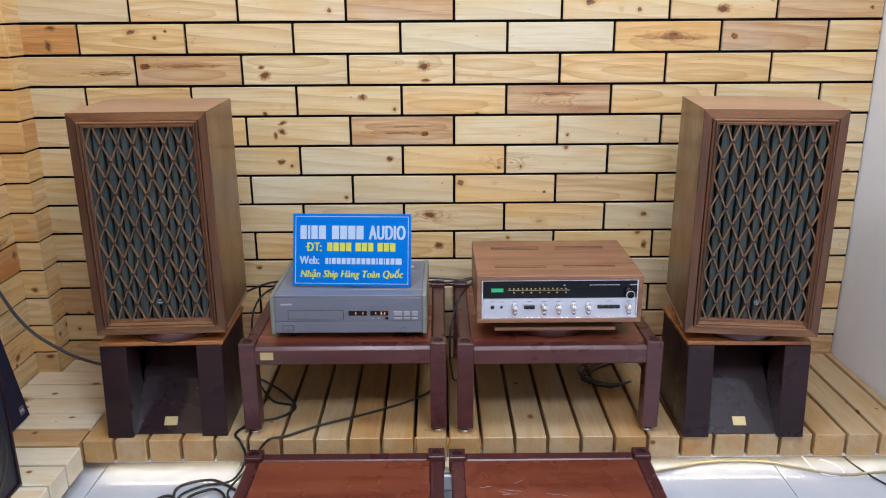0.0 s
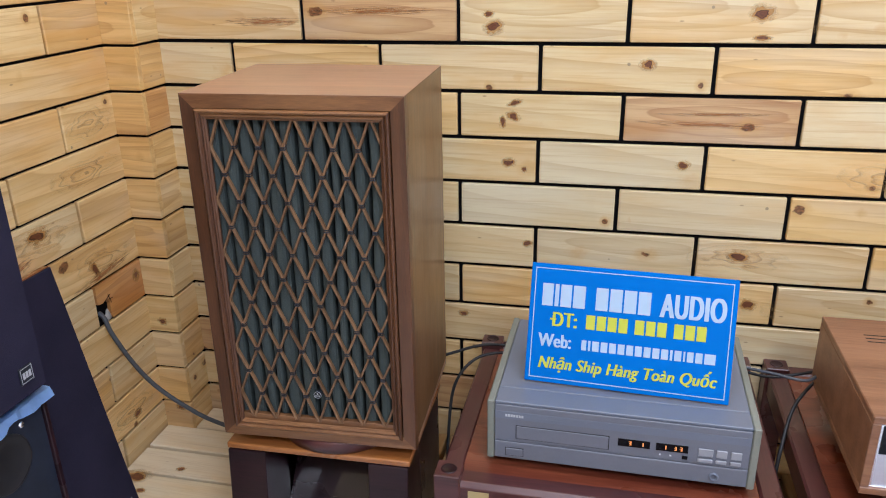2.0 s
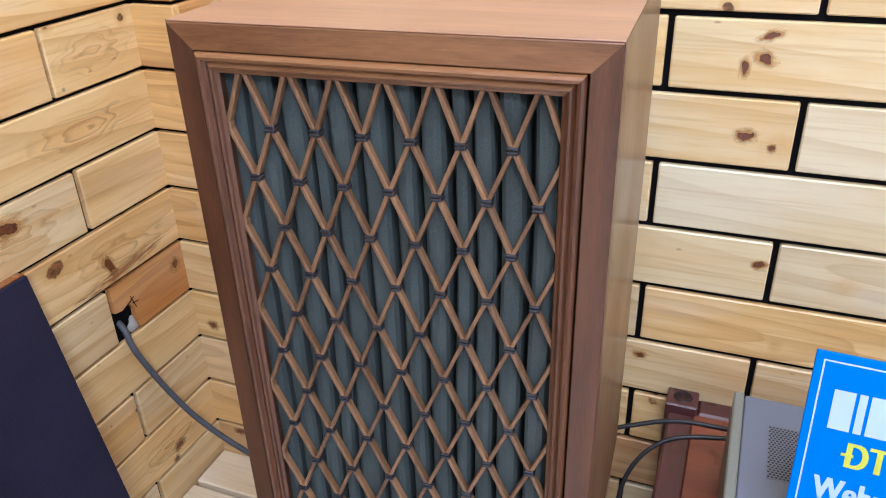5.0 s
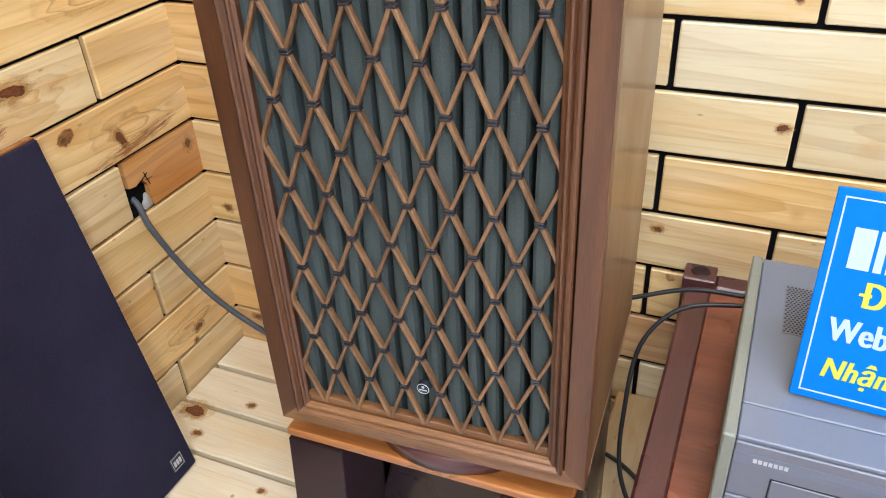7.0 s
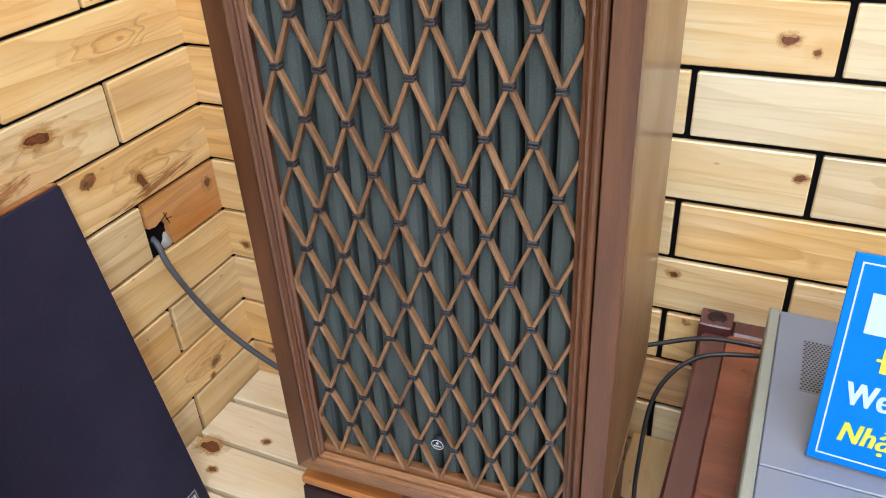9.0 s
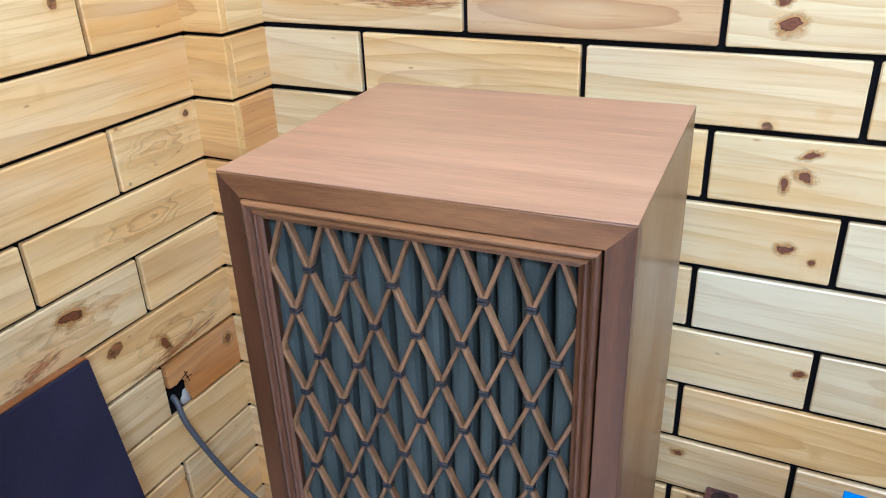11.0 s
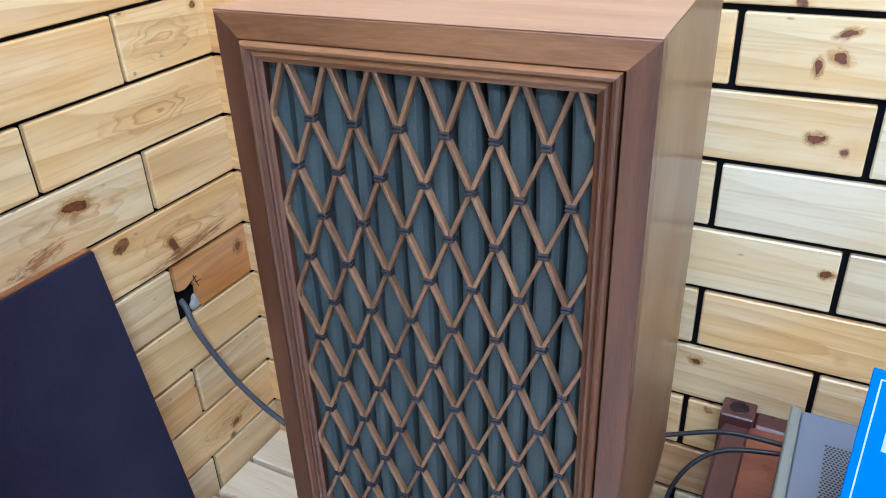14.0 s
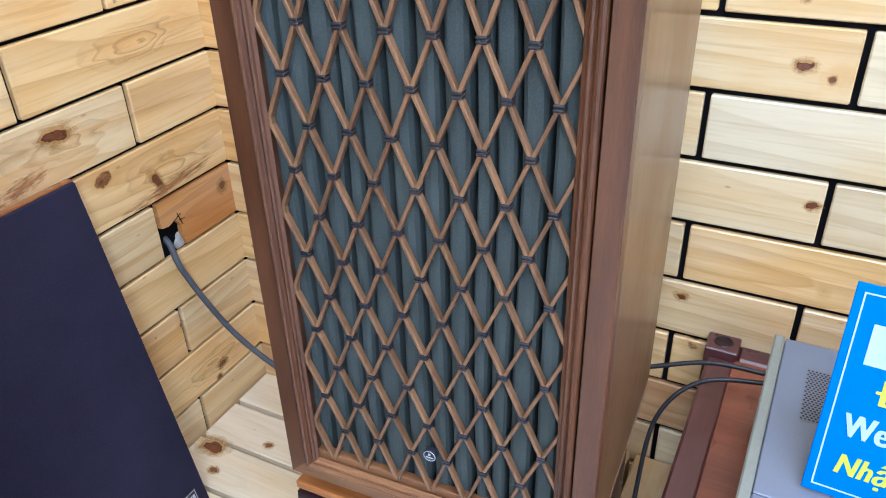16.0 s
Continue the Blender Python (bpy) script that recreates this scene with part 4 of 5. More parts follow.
# ---- receiver ----
def receiver(m):
    root = thing("stereo_receiver", m, "teak-cased stereo receiver with black dial glass and silver knobs", "receiver")
    w, d, h = 0.468, 0.345, 0.141
    t = 0.013
    case = bmesh.new()
    block(case, 0, w, 0.0, d, h - t, h, 0.0015)
    block(case, 0, w, 0.0, d, 0, t, 0.0015)
    part("case", case, TEAK, root)
    for x in (0, w - t):
        o = part("case_side", slab(x, x + t, 0.0, d, t + 0.0001, h - t - 0.0001, 0.001), TEAK, root)
    part("chassis", slab(t + 0.001, w - t - 0.001, 0.012, d - 0.004, t + 0.001, h - t - 0.001), DARK_GAP, root)
    for x0, x1 in ((0.055, 0.205), (0.255, 0.405)):
        for y, n in ((0.075, 2), (0.25, 3)):
            for i in range(n):
                part("vent_slot", slab(x0, x1, y + i * 0.013, y + i * 0.013 + 0.0026, h + 0.0001, h + 0.0005), DARK_GAP, root)
    bz = bmesh.new()
    x0, x1, z0, z1 = t, w - t, t, h - t
    for a in ((x0, x1, z0, z0 + 0.003), (x0, x1, z1 - 0.003, z1), (x0, x0 + 0.004, z0 + 0.003, z1 - 0.003), (x1 - 0.004, x1, z0 + 0.003, z1 - 0.003)):
        block(bz, a[0], a[1], 0.002, 0.012, a[2], a[3], 0.0006)
    part("bezel", bz, CHROME, root, "bright metal bezel")
    split = 0.073
    glass = part("dial_glass", slab(x0 + 0.0045, x1 - 0.0045, 0.0055, 0.0118, split, z1 - 0.0033), GLASS_BLACK, root, "black dial glass")
    panel = part("control_panel", slab(x0 + 0.0045, x1 - 0.0045, 0.0045, 0.0118, z0 + 0.0033, split - 0.0004), ALU, root, "brushed aluminium control panel")
    part("stereo_lamp", slab(0.04, 0.074, 0.0045, 0.0053, 0.092, 0.103), GREEN, glass, "green indicator lamp")
    sc = bmesh.new()
    block(sc, 0.086, 0.262, 0.0048, 0.0053, 0.0963, 0.0975)
    for i in range(14):
        block(sc, 0.09 + i * 0.0122, 0.0935 + i * 0.0122, 0.0048, 0.0053, 0.0995 if i % 3 else 0.1, 0.1035)
        if i % 2:
            block(sc, 0.09 + i * 0.0122, 0.0945 + i * 0.0122, 0.0048, 0.0053, 0.0885, 0.0915)
    part("dial_scale", sc, DIAL, glass, "faint golden dial scale")
    part("pointer", slab(0.243, 0.249, 0.0046, 0.0053, 0.1105, 0.1125), SILVER, glass)
    tx = bmesh.new()
    for i in range(12):
        block(tx, 0.318 + i * 0.0072, 0.3235 + i * 0.0072, 0.0048, 0.0053, 0.1105, 0.1128)
    for i in range(4):
        block(tx, 0.432 - 0.004 * (i % 1) + i * 0.0055, 0.436 + i * 0.0055, 0.0048, 0.0053, 0.1105, 0.1135)
    part("dial_marks", tx, SILVER, glass)
    kn = lambda x, z, r, mat, par, nm: part(nm, lathe([(0, 0.018), (r * 0.82, 0.018), (r * 0.9, 0.0165), (r * 0.92, 0.004), (r * 1.12, 0.003), (r * 1.15, 0.0)], pose(x, 0.0045, z, 90), 28), mat, par)
    kn(0.43, 0.0875, 0.0135, GLASS_BLACK, glass, "tuning_knob")
    part("knob_ring", lathe([(0.0105, 0.0), (0.0105, 0.0012), (0.0125, 0.0012), (0.0125, 0.0)], pose(0.43, -0.0133, 0.0875, 90), 28), CHROME, glass)
    for x in (0.107, 0.19, 0.232, 0.274, 0.316, 0.43):
        kn(x, 0.0475, 0.0092, CHROME, panel, "knob")
        part("knob_foot", lathe([(0, 0.012), (0.006, 0.012), (0.007, 0.0)], pose(x, 0.0045, 0.0325, 90), 16), CHROME, panel)
    for x, r in ((0.044, 0.0055), (0.07, 0.004)):
        part("socket", lathe([(0, 0.002), (r, 0.002), (r, 0.0)], pose(x, 0.0045, 0.047, 90), 20), DARK_GAP, panel)
    for x, n in ((0.133, 2), (0.342, 4)):
        for i in range(n):
            part("switch", slab(x + i * 0.016, x + 0.0148 + i * 0.016, -0.002, 0.0044, 0.0425, 0.0515, 0.0008), DARK_GAP, panel)
    for x in (0.05, w - 0.05):
        for y in (0.06, d - 0.06):
            part("foot", lathe([(0, -0.0236), (0.014, -0.0236), (0.016, -0.02), (0.016, 0.0)], pose(x, y, 0), 16), RUBBER, root)
    tm = bmesh.new()
    for x in (0.044, 0.07, 0.107, 0.149, 0.19, 0.232, 0.274, 0.316, 0.374, 0.43):
        block(tm, x - 0.007, x + 0.007, 0.0041, 0.0044, 0.0625, 0.0638)
    part("panel_marks", tm, GREY, panel)
    return root


AMP = pose(0.109, 2.05, BOARD_Z + 0.064, 0, 0, 0)
receiver(AMP)
base = part("plinth_board", slab(-0.175, 0.175, -0.005, 0.29, 0, 0.011, 0.0015), TEAK)
base.matrix_world = pose(0.337, 2.08, BOARD_Z + 0.0292)
tagged(base, "plain wooden board under the receiver", "board")
ob = part("swivel_disc", lathe([(0, 0), (0.118, 0), (0.122, 0.002), (0.122, 0.026), (0.118, 0.029), (0, 0.029)], None, 40), MAHOGANY)
ob.matrix_world = pose(0.335, 2.21, BOARD_Z)
tagged(ob, "round wooden swivel disc under the receiver board", "swivel base")


# ---- monitor loudspeakers and loose grille by the side wall ----
def monitor(m, open_front, label):
    """Box loudspeaker; its front looks along local -y, origin at the front bottom right corner seen from the front."""
    root = thing("monitor_speaker", m, label, "loudspeaker", "stacked monitors")
    w, d, h = 0.362, 0.255, 0.545
    part("cabinet", slab(-w, 0, 0.012, d, 0, h, 0.002), STAND_DARK, root)
    if not open_front:
        g = part("grille", slab(-w + 0.003, -0.003, -0.012, 0.0118, 0.003, h - 0.003, 0.003), GRILLE_CLOTH, root, "dark cloth front grille")
        b = part("badge", slab(-0.052, -0.026, -0.0145, -0.0121, 0.026, 0.052, 0.0006), BAND, g, "small square badge")
        badge_marks(b, -0.039, -0.0146, 0.039)
        return root
    part("baffle", slab(-w + 0.008, -0.008, 0.006, 0.0118, 0.008, h - 0.008), BAFFLE, root, "bare black front baffle")
    rim = bmesh.new()
    for a in ((-w, 0, 0, 0.008), (-w, 0, h - 0.008, h), (-w, -w + 0.008, 0.008, h - 0.008), (-0.008, 0, 0.008, h - 0.008)):
        block(rim, a[0], a[1], 0.0, 0.0118, a[2], a[3], 0.001)
    part("front_rim", rim, STAND_DARK, root)

    def driver(x, z, r, name, cone, surround, flange):
        f = part(name, lathe([(r * 1.0, 0.002), (r * 1.0, 0.006), (r * 1.17, 0.006), (r * 1.2, 0.0)], pose(x, 0.006, z, 90), 8 if flange is DIECAST else 40), flange, root)
        part("surround", lathe([(r * 0.78, 0.002), (r * 0.84, 0.006), (r * 0.94, 0.006), (r * 1.0, 0.002)], pose(x, 0.005, z, 90), 40), surround, f)
        part("cone", lathe([(0, 0.0042), (r * 0.18, 0.0036), (r * 0.27, 0.0012), (r * 0.3, 0.0008), (r * 0.8, 0.0052)], pose(x, 0.006, z, 90), 40), cone, f)
        return f
    driver(-0.175, 0.165, 0.128, "woofer", CONE_WHITE, RUBBER, RUBBER)
    driver(-0.102, 0.318, 0.060, "midrange", CONE, RUBBER, DIECAST)
    part("tweeter", lathe([(0, 0.006), (0.012, 0.006), (0.016, 0.002), (0.03, 0.004), (0.046, 0.005), (0.048, 0)], pose(-0.2, 0.006, 0.375, 90), 36), CONE, root)
    part("port", lathe([(0.0, 0.0008), (0.028, 0.0008), (0.036, 0.003), (0.040, 0.004), (0.043, 0.004), (0.044, 0.0)], pose(-0.09, 0.0055, 0.474, 90), 36), RUBBER, root, "round black port")
    part("screw", lathe([(0, 0.002), (0.004, 0.002), (0.005, 0.0)], pose(-0.05, 0.006, 0.515, 90), 12), CHROME, root)
    return root


def badge_marks(parent, x, y, z):
    bm = bmesh.new()
    for a in ((-0.008, -0.0035), (-0.0022, 0.0022), (0.0035, 0.008)):
        block(bm, x + a[0], x + a[1], y - 0.0002, y + 0.0001, z - 0.0055, z + 0.0045)
    for a in ((-0.0112, 0.0112, -0.0112, -0.0104), (-0.0112, 0.0112, 0.0104, 0.0112), (-0.0112, -0.0104, -0.0104, 0.0104), (0.0104, 0.0112, -0.0104, 0.0104)):
        block(bm, x + a[0], x + a[1], y - 0.0002, y + 0.0001, z + a[2], z + a[3])
    part("badge_marks", bm, SILVER, parent, "silver bars on the badge")


MON = (-1.105, 1.79)
monitor(pose(*MON, DECK_Z, 0, 0, 90), True, "dark monitor loudspeaker with bare baffle and grey cones")
monitor(pose(*MON, DECK_Z + 0.556, 0, 0, 90), False, "dark monitor loudspeaker with its cloth grille on, stacked on another")
sh = bmesh.new()
prev = None
for i in range(41):
    y = 1.43 + 0.365 * i / 40
    drop = 0.012 + 0.008 * noise.noise((y * 30, 0, 0)) + 0.004 * noise.noise((y * 90, 3, 0))
    row = [sh.verts.new(p) for p in ((-1.33, y, DECK_Z + 0.5475), (-1.11, y, DECK_Z + 0.5485), (-1.0985 + 0.004 * noise.noise((y * 40, 1, 1)), y, DECK_Z + 0.548),
                                     (-1.094 + 0.006 * noise.noise((y * 50, 5, 1)), y, DECK_Z + 0.546 - drop))]
    if prev:
        for k in range(3):
            sh.faces.new((prev[k], row[k], row[k + 1], prev[k + 1]))
    prev = row
bmesh.ops.solidify(sh, geom=sh.faces[:], thickness=0.0012)
tagged(part("plastic_sheet", sh, PLASTIC_BLUE), "crumpled blue plastic sheet between the stacked monitors", "plastic sheet")


def loose_grille(m):
    root = thing("loose_grille", m, "dark cloth speaker grille leaning against the wooden wall", "speaker grille")
    w, h = 0.345, 0.582
    part("cloth", slab(-w + 0.002, -0.002, -0.007, 0.0, 0.002, h - 0.002, 0.002), GRILLE_CLOTH, root)
    part("back_frame", slab(-w, 0, 0.0002, 0.016, 0, h, 0.001), STAND_TOP, root, "thin brown wooden frame")
    b = part("badge", slab(-0.048, -0.022, -0.0095, -0.0071, 0.022, 0.048, 0.0006), BAND, root, "small square badge")
    badge_marks(b, -0.035, -0.0096, 0.035)
    return root


loose_grille(pose(-1.270, 2.153, DECK_Z + 0.003, 0, 0, 90) @ pose(0, 0, 0, -10.2))


# ---- cables ----
tube("wall_cable", [(-1.43, 2.312, 0.515), (-1.390, 2.300, 0.503), (-1.374, 2.298, 0.463), (-1.349, 2.318, 0.380), (-1.312, 2.335, 0.312), (-1.256, 2.352, 0.254), (-1.20, 2.372, 0.207), (-1.12, 2.40, 0.165), (-1.0, 2.44, 0.136), (-0.9, 2.46, DECK_Z + 0.006)],
     0.0052, CABLE_GREY, "grey cable hanging out of a hole in the side wall")
tube("speaker_cable", [(-0.70, 2.40, 0.40), (-0.62, 2.42, 0.425), (-0.55, 2.43, 0.447), (-0.47, 2.43, 0.452), (-0.38, 2.44, 0.45)], 0.0034, RUBBER, "black cable running to the disc player")
tube("speaker_cable", [(-0.40, 2.44, 0.44), (-0.48, 2.425, 0.44), (-0.56, 2.41, 0.425), (-0.605, 2.38, 0.37), (-0.612, 2.34, 0.27), (-0.606, 2.31, 0.20), (-0.585, 2.29, 0.15), (-0.555, 2.265, DECK_Z + 0.006), (-0.52, 2.22, DECK_Z + 0.005), (-0.46, 2.20, DECK_Z + 0.005)],
     0.0034, RUBBER, "black cable hanging behind the rack table")
tube("floor_cable", [(-0.72, 2.42, DECK_Z + 0.006), (-0.62, 2.39, DECK_Z + 0.006), (-0.55, 2.33, DECK_Z + 0.006), (-0.49, 2.26, DECK_Z + 0.006), (-0.45, 2.18, DECK_Z + 0.006), (-0.49, 2.12, DECK_Z + 0.006), (-0.56, 2.09, DECK_Z + 0.006),
     (-0.60, 2.03, DECK_Z + 0.006), (-0.575, 1.988, 0.112), (-0.565, 1.982, 0.06), (-0.60, 1.95, 0.012), (-0.68, 1.93, 0.008), (-0.73, 1.88, 0.008), (-0.70, 1.82, 0.008), (-0.62, 1.80, 0.008)],
     0.0036, RUBBER, "black cable looped over the edge of the slats")
tube("floor_cable", [(0.0, 2.36, DECK_Z + 0.006), (-0.03, 2.28, DECK_Z + 0.006), (-0.12, 2.2, DECK_Z + 0.006), (-0.24, 2.13, DECK_Z + 0.006), (-0.36, 2.07, DECK_Z + 0.006), (-0.45, 2.01, DECK_Z + 0.006),
     (-0.50, 1.985, 0.118), (-0.56, 1.975, 0.035), (-0.60, 1.90, 0.007), (-0.56, 1.84, 0.007)], 0.0034, RUBBER, "black cable lying across the slats")
tube("floor_cable", [(-0.58, 1.91, 0.007), (-0.66, 1.96, 0.007), (-0.745, 1.93, 0.007), (-0.735, 1.86, 0.007), (-0.66, 1.83, 0.014), (-0.60, 1.86, 0.014), (-0.64, 1.905, 0.014), (-0.70, 1.86, 0.016),
     (-0.67, 1.80, 0.008), (-0.60, 1.79, 0.008)], 0.0042, RUBBER, "coiled black cable on the tiles")
tube("floor_cable", [(-0.80, 1.80, 0.006), (-0.79, 1.87, 0.006), (-0.755, 1.885, 0.006), (-0.725, 1.84, 0.006), (-0.76, 1.80, 0.006), (-0.8, 1.83, 0.018), (-0.74, 1.83, 0.012), (-0.67, 1.85, 0.012)],
     0.004, RUBBER, "small loop of black cable on the tiles")
ad = part("power_adapter", slab(-0.04, 0.04, -0.022, 0.022, 0, 0.03, 0.004), RUBBER)
ad.matrix_world = pose(-0.605, 1.815, 0.0, 0, 0, 12)
tagged(ad, "small black power adapter on the tiles", "power adapter")
tube("mains_cable", [(0.60, 1.97, 0.008), (0.68, 1.995, 0.008), (0.78, 2.025, 0.008), (0.90, 2.035, 0.008), (1.0, 2.02, 0.008), (1.08, 1.985, 0.008), (1.17, 1.955, 0.008), (1.27, 1.965, 0.008), (1.40, 1.975, 0.008)],
     0.0045, CABLE_PALE, "beige cable lying on the tiles under the slats' edge")
tube("mains_cable", [(1.2, 2.06, 0.03), (1.23, 2.0, 0.010), (1.28, 1.9, 0.006), (1.34, 1.86, 0.006), (1.41, 1.85, 0.006)], 0.003, RUBBER, "black cable on the tiles near the white wall")
tube("signal_cable", [(-0.08, 2.43, 0.46), (-0.03, 2.40, 0.468), (0.03, 2.37, 0.475), (0.09, 2.35, 0.477), (0.13, 2.40, 0.478)], 0.0032, CABLE_GREY, "grey signal cable between player and receiver")
tube("signal_cable", [(-0.08, 2.43, 0.445), (-0.02, 2.41, 0.452), (0.04, 2.39, 0.456), (0.13, 2.41, 0.47)], 0.0032, RUBBER, "black signal cable between player and receiver")
tube("signal_cable", [(0.13, 2.40, 0.468), (0.07, 2.33, 0.43), (0.04, 2.26, 0.36), (0.035, 2.25, 0.27), (0.045, 2.3, 0.16), (0.06, 2.36, DECK_Z + 0.005)], 0.0035, RUBBER, "black cable hanging between the rack tables")
for i in range(3):
    tube("signal_cable", [(0.56, 2.41, 0.50 - 0.012 * i), (0.61 + 0.008 * i, 2.44, 0.48), (0.645 + 0.012 * i, 2.46, 0.40), (0.66 + 0.014 * i, 2.47, 0.28), (0.63 - 0.03 * i, 2.46, 0.15), (0.55 - 0.03 * i, 2.44, DECK_Z + 0.005 + 0.005 * i), (0.48, 2.36, DECK_Z + 0.006 + 0.006 * i), (0.56, 2.30, DECK_Z + 0.006 + 0.006 * i), (0.64, 2.34, DECK_Z + 0.006)],
         0.0032, CABLE_GREY if i else RUBBER, "thin cable hanging behind the receiver")

tube("mains_cable", [(1.08, 2.02, 0.03), (1.10, 1.985, 0.012), (1.125, 1.962, 0.005), (1.165, 1.955, 0.005), (1.185, 1.975, 0.006), (1.17, 2.0, 0.014), (1.13, 2.01, 0.024)], 0.0022, WHITE_WALL, "thin white cable curled under the slats' edge")
plug = thing("wall_plug", pose(0.021, 1.925, 0), "white plug standing on the tiles between the low tables", "plug")
part("body", slab(-0.016, 0.016, -0.02, 0.02, 0.0, 0.05, 0.004), WHITE_WALL, plug)
part("cap", slab(-0.012, 0.012, -0.014, 0.014, 0.0502, 0.060, 0.003), CABLE_PALE, plug)

lump = bmesh.new()
bmesh.ops.create_icosphere(lump, subdivisions=3, radius=0.0115)
for v in lump.verts:
    v.co *= 1 + 0.5 * noise.noise(v.co * 90)
    v.co.x *= 0.5
    v.co.z *= 1.3
ob = part("plaster_lump", lump, PLASTER)
ob.location = (-1.4005, 2.329, 0.494)
tagged(ob, "rough grey-white plaster in the broken hole of the wooden wall", "plaster")


for x0, z0, length, angle in ((2.333, 0.534, 0.026, 72), (2.326, 0.538, 0.022, -24), (2.337, 0.532, 0.014, 8)):
    ob = part("pen_stroke", slab(-length / 2, length / 2, -0.0003, 0.0003, -0.0006, 0.0006, 0, pose(0, 0, 0, 0, angle, 0)), JOINT, west)
    ob.matrix_world = pose(WALL_X + 0.0012, x0, z0, 0, 0, 90)

# ---- led strip under the deck ----
strip = thing("led_strip", pose(0, 0, 0), "warm white led strip under the front edge of the slats", "led strip")
part("tape", slab(-1.0, 1.40, 2.009, 2.019, 0.0372, 0.0400), WHITE_WALL, strip)
chips = bmesh.new()
for i in range(123):
    block(chips, -0.995 + i * 0.0195, -0.9916 + i * 0.0195, 2.0123, 2.0157, 0.0356, 0.0371)
tagged(part("led_chips", chips, LED, strip), kind="stuff")


# ---- pieces: cladding, decking, tiles ----
cache = {}


def piece_mesh(name, l, t, h, material, bevel):
    """Mesh of a board l long (x), t thick (y), h high (z), its face at y = 0."""
    key = (name, round(l, 3), round(t, 3), round(h, 3))
    if key not in cache:
        me = bpy.data.meshes.new(name)
        bm = slab(-l / 2, l / 2, 0, t, -h / 2, h / 2, bevel)
        bm.to_mesh(me)
        bm.free()
        me.materials.append(material)
        cache[key] = me
    return cache[key]


rnd = random.Random(11)
GAP, BASE = 0.0085, 0.580 - 5 * COURSE
TOP_COURSE = 15
far = {"wall_north": bmesh.new(), "wall_west": bmesh.new(), "corner_pillar": bmesh.new()}


TONES = {"w": PINE_WHITE, "a": PINE_AMBER, "p": PINE, "g": PINE_GOLD, "o": PINE_ORANGE, "r": PINE_STREAK}
WEST_TONES = {9: "gg", 8: "gg", 7: "gg", 6: "gp", 5: "gg", 4: "pp", 3: "gg", 2: "pa", 1: "gp", 0: "pp"}
NORTH_TONES = {11: "ogppwwgrp", 10: "pprpppggg", 9: "pgppgrgpp", 8: "ppgprpwpp", 7: "pppwgwppp", 6: "pppwwgppp", 5: "pppwpgwpp", 4: "pppggpgpp", 3: "pppppgppp"}


def notched(l, t, h):
    """A brick with a hole broken out of its lower corner."""
    bm = prism([(-l / 2 + 0.043, -h / 2), (l / 2, -h / 2), (l / 2, h / 2), (-l / 2, h / 2), (-l / 2, -h / 2 + 0.05), (-l / 2 + 0.015, -h / 2 + 0.047),
                (-l / 2 + 0.030, -h / 2 + 0.052), (-l / 2 + 0.040, -h / 2 + 0.038), (-l / 2 + 0.0385, -h / 2 + 0.018)], 0, t)
    me = bpy.data.meshes.new("brick")
    bm.to_mesh(me)
    bm.free()
    me.materials.append(PINE_ORANGE)
    return me


def brick(host, a, b, k, face, turn, near, tone="p"):
    """A brick from a to b along its wall in course k; near ones are objects, the others join one mesh."""
    g = GAP if host is north else 0.0062
    z0, z1 = BASE + k * COURSE + g / 2, BASE + (k + 1) * COURSE - g / 2
    z0, z1 = max(z0, 0.002), min(z1, CEILING - 0.002)
    l, h = b - a, z1 - z0
    if l < 0.012 or h < 0.01:
        return
    m = face((a + b) / 2, (z0 + z1) / 2, rnd.uniform(-0.001, 0.0006)) @ pose(0, 0, 0, 0, rnd.uniform(-0.12, 0.12), turn)
    if near and k < TOP_COURSE:
        if tone == "hole":
            o = new("brick", notched(l, 0.016, h))
        else:
            o = new("brick", piece_mesh("brick_" + tone, l, 0.016, h, TONES[tone], 0.0018))
        o.parent = host
        o.matrix_world = m
    else:
        block(far[host.name], -l / 2, l / 2, 0, 0.016, -h / 2, h / 2, 0, m)


COURSES = int((CEILING - BASE) / COURSE) + 1
for k in range(-1, COURSES):
    odd = k % 2
    # back wall
    x = (-0.115 if odd else -0.2855) - 4 * LENGTH
    i = -1
    while x < EAST_X:
        i += 1
        a, b = max(x + GAP / 2, COL_X - 0.003), min(x + LENGTH - GAP / 2, EAST_X - 0.003)
        if a - COL_X < 0.02:
            a = COL_X - 0.003
        brick(north, a, b, k, lambda u, z, d: pose(u, WALL_Y + d, z), 0, True, NORTH_TONES[k][min(i, 8)] if k in NORTH_TONES else rnd.choice("pppggwwr"))
        x += LENGTH
    # side wall, seams narrower
    y = (2.290 if odd == 0 else 2.119) + LENGTH
    j = -1
    while y > SOUTH_Y:
        j += 1
        a, b = max(y - LENGTH + 0.0034, SOUTH_Y + 0.003), min(y - 0.0034, COL_Y + 0.003)
        if b > COL_Y - 0.03:
            b = COL_Y + 0.003
        brick(west, a, b, k, lambda u, z, d: pose(WALL_X + d, u, z), 90, y > 1.0, "hole" if k == 4 and j == 0 else WEST_TONES[k][j] if k in WEST_TONES and j < 2 else rnd.choice("gpggagpgga"))
        y -= LENGTH
    # corner pillar: front face and flank
    brick(pillar, WALL_X - 0.003, COL_X, k, lambda u, z, d: pose(u, COL_Y + d, z), 0, True, "g" if k == 4 else rnd.choice("agagga"))
    brick(pillar, COL_Y + 0.0150, WALL_Y + 0.003, k, lambda u, z, d: pose(COL_X + d, u, z), 90, True, "o" if k == 8 else rnd.choice("agagg"))
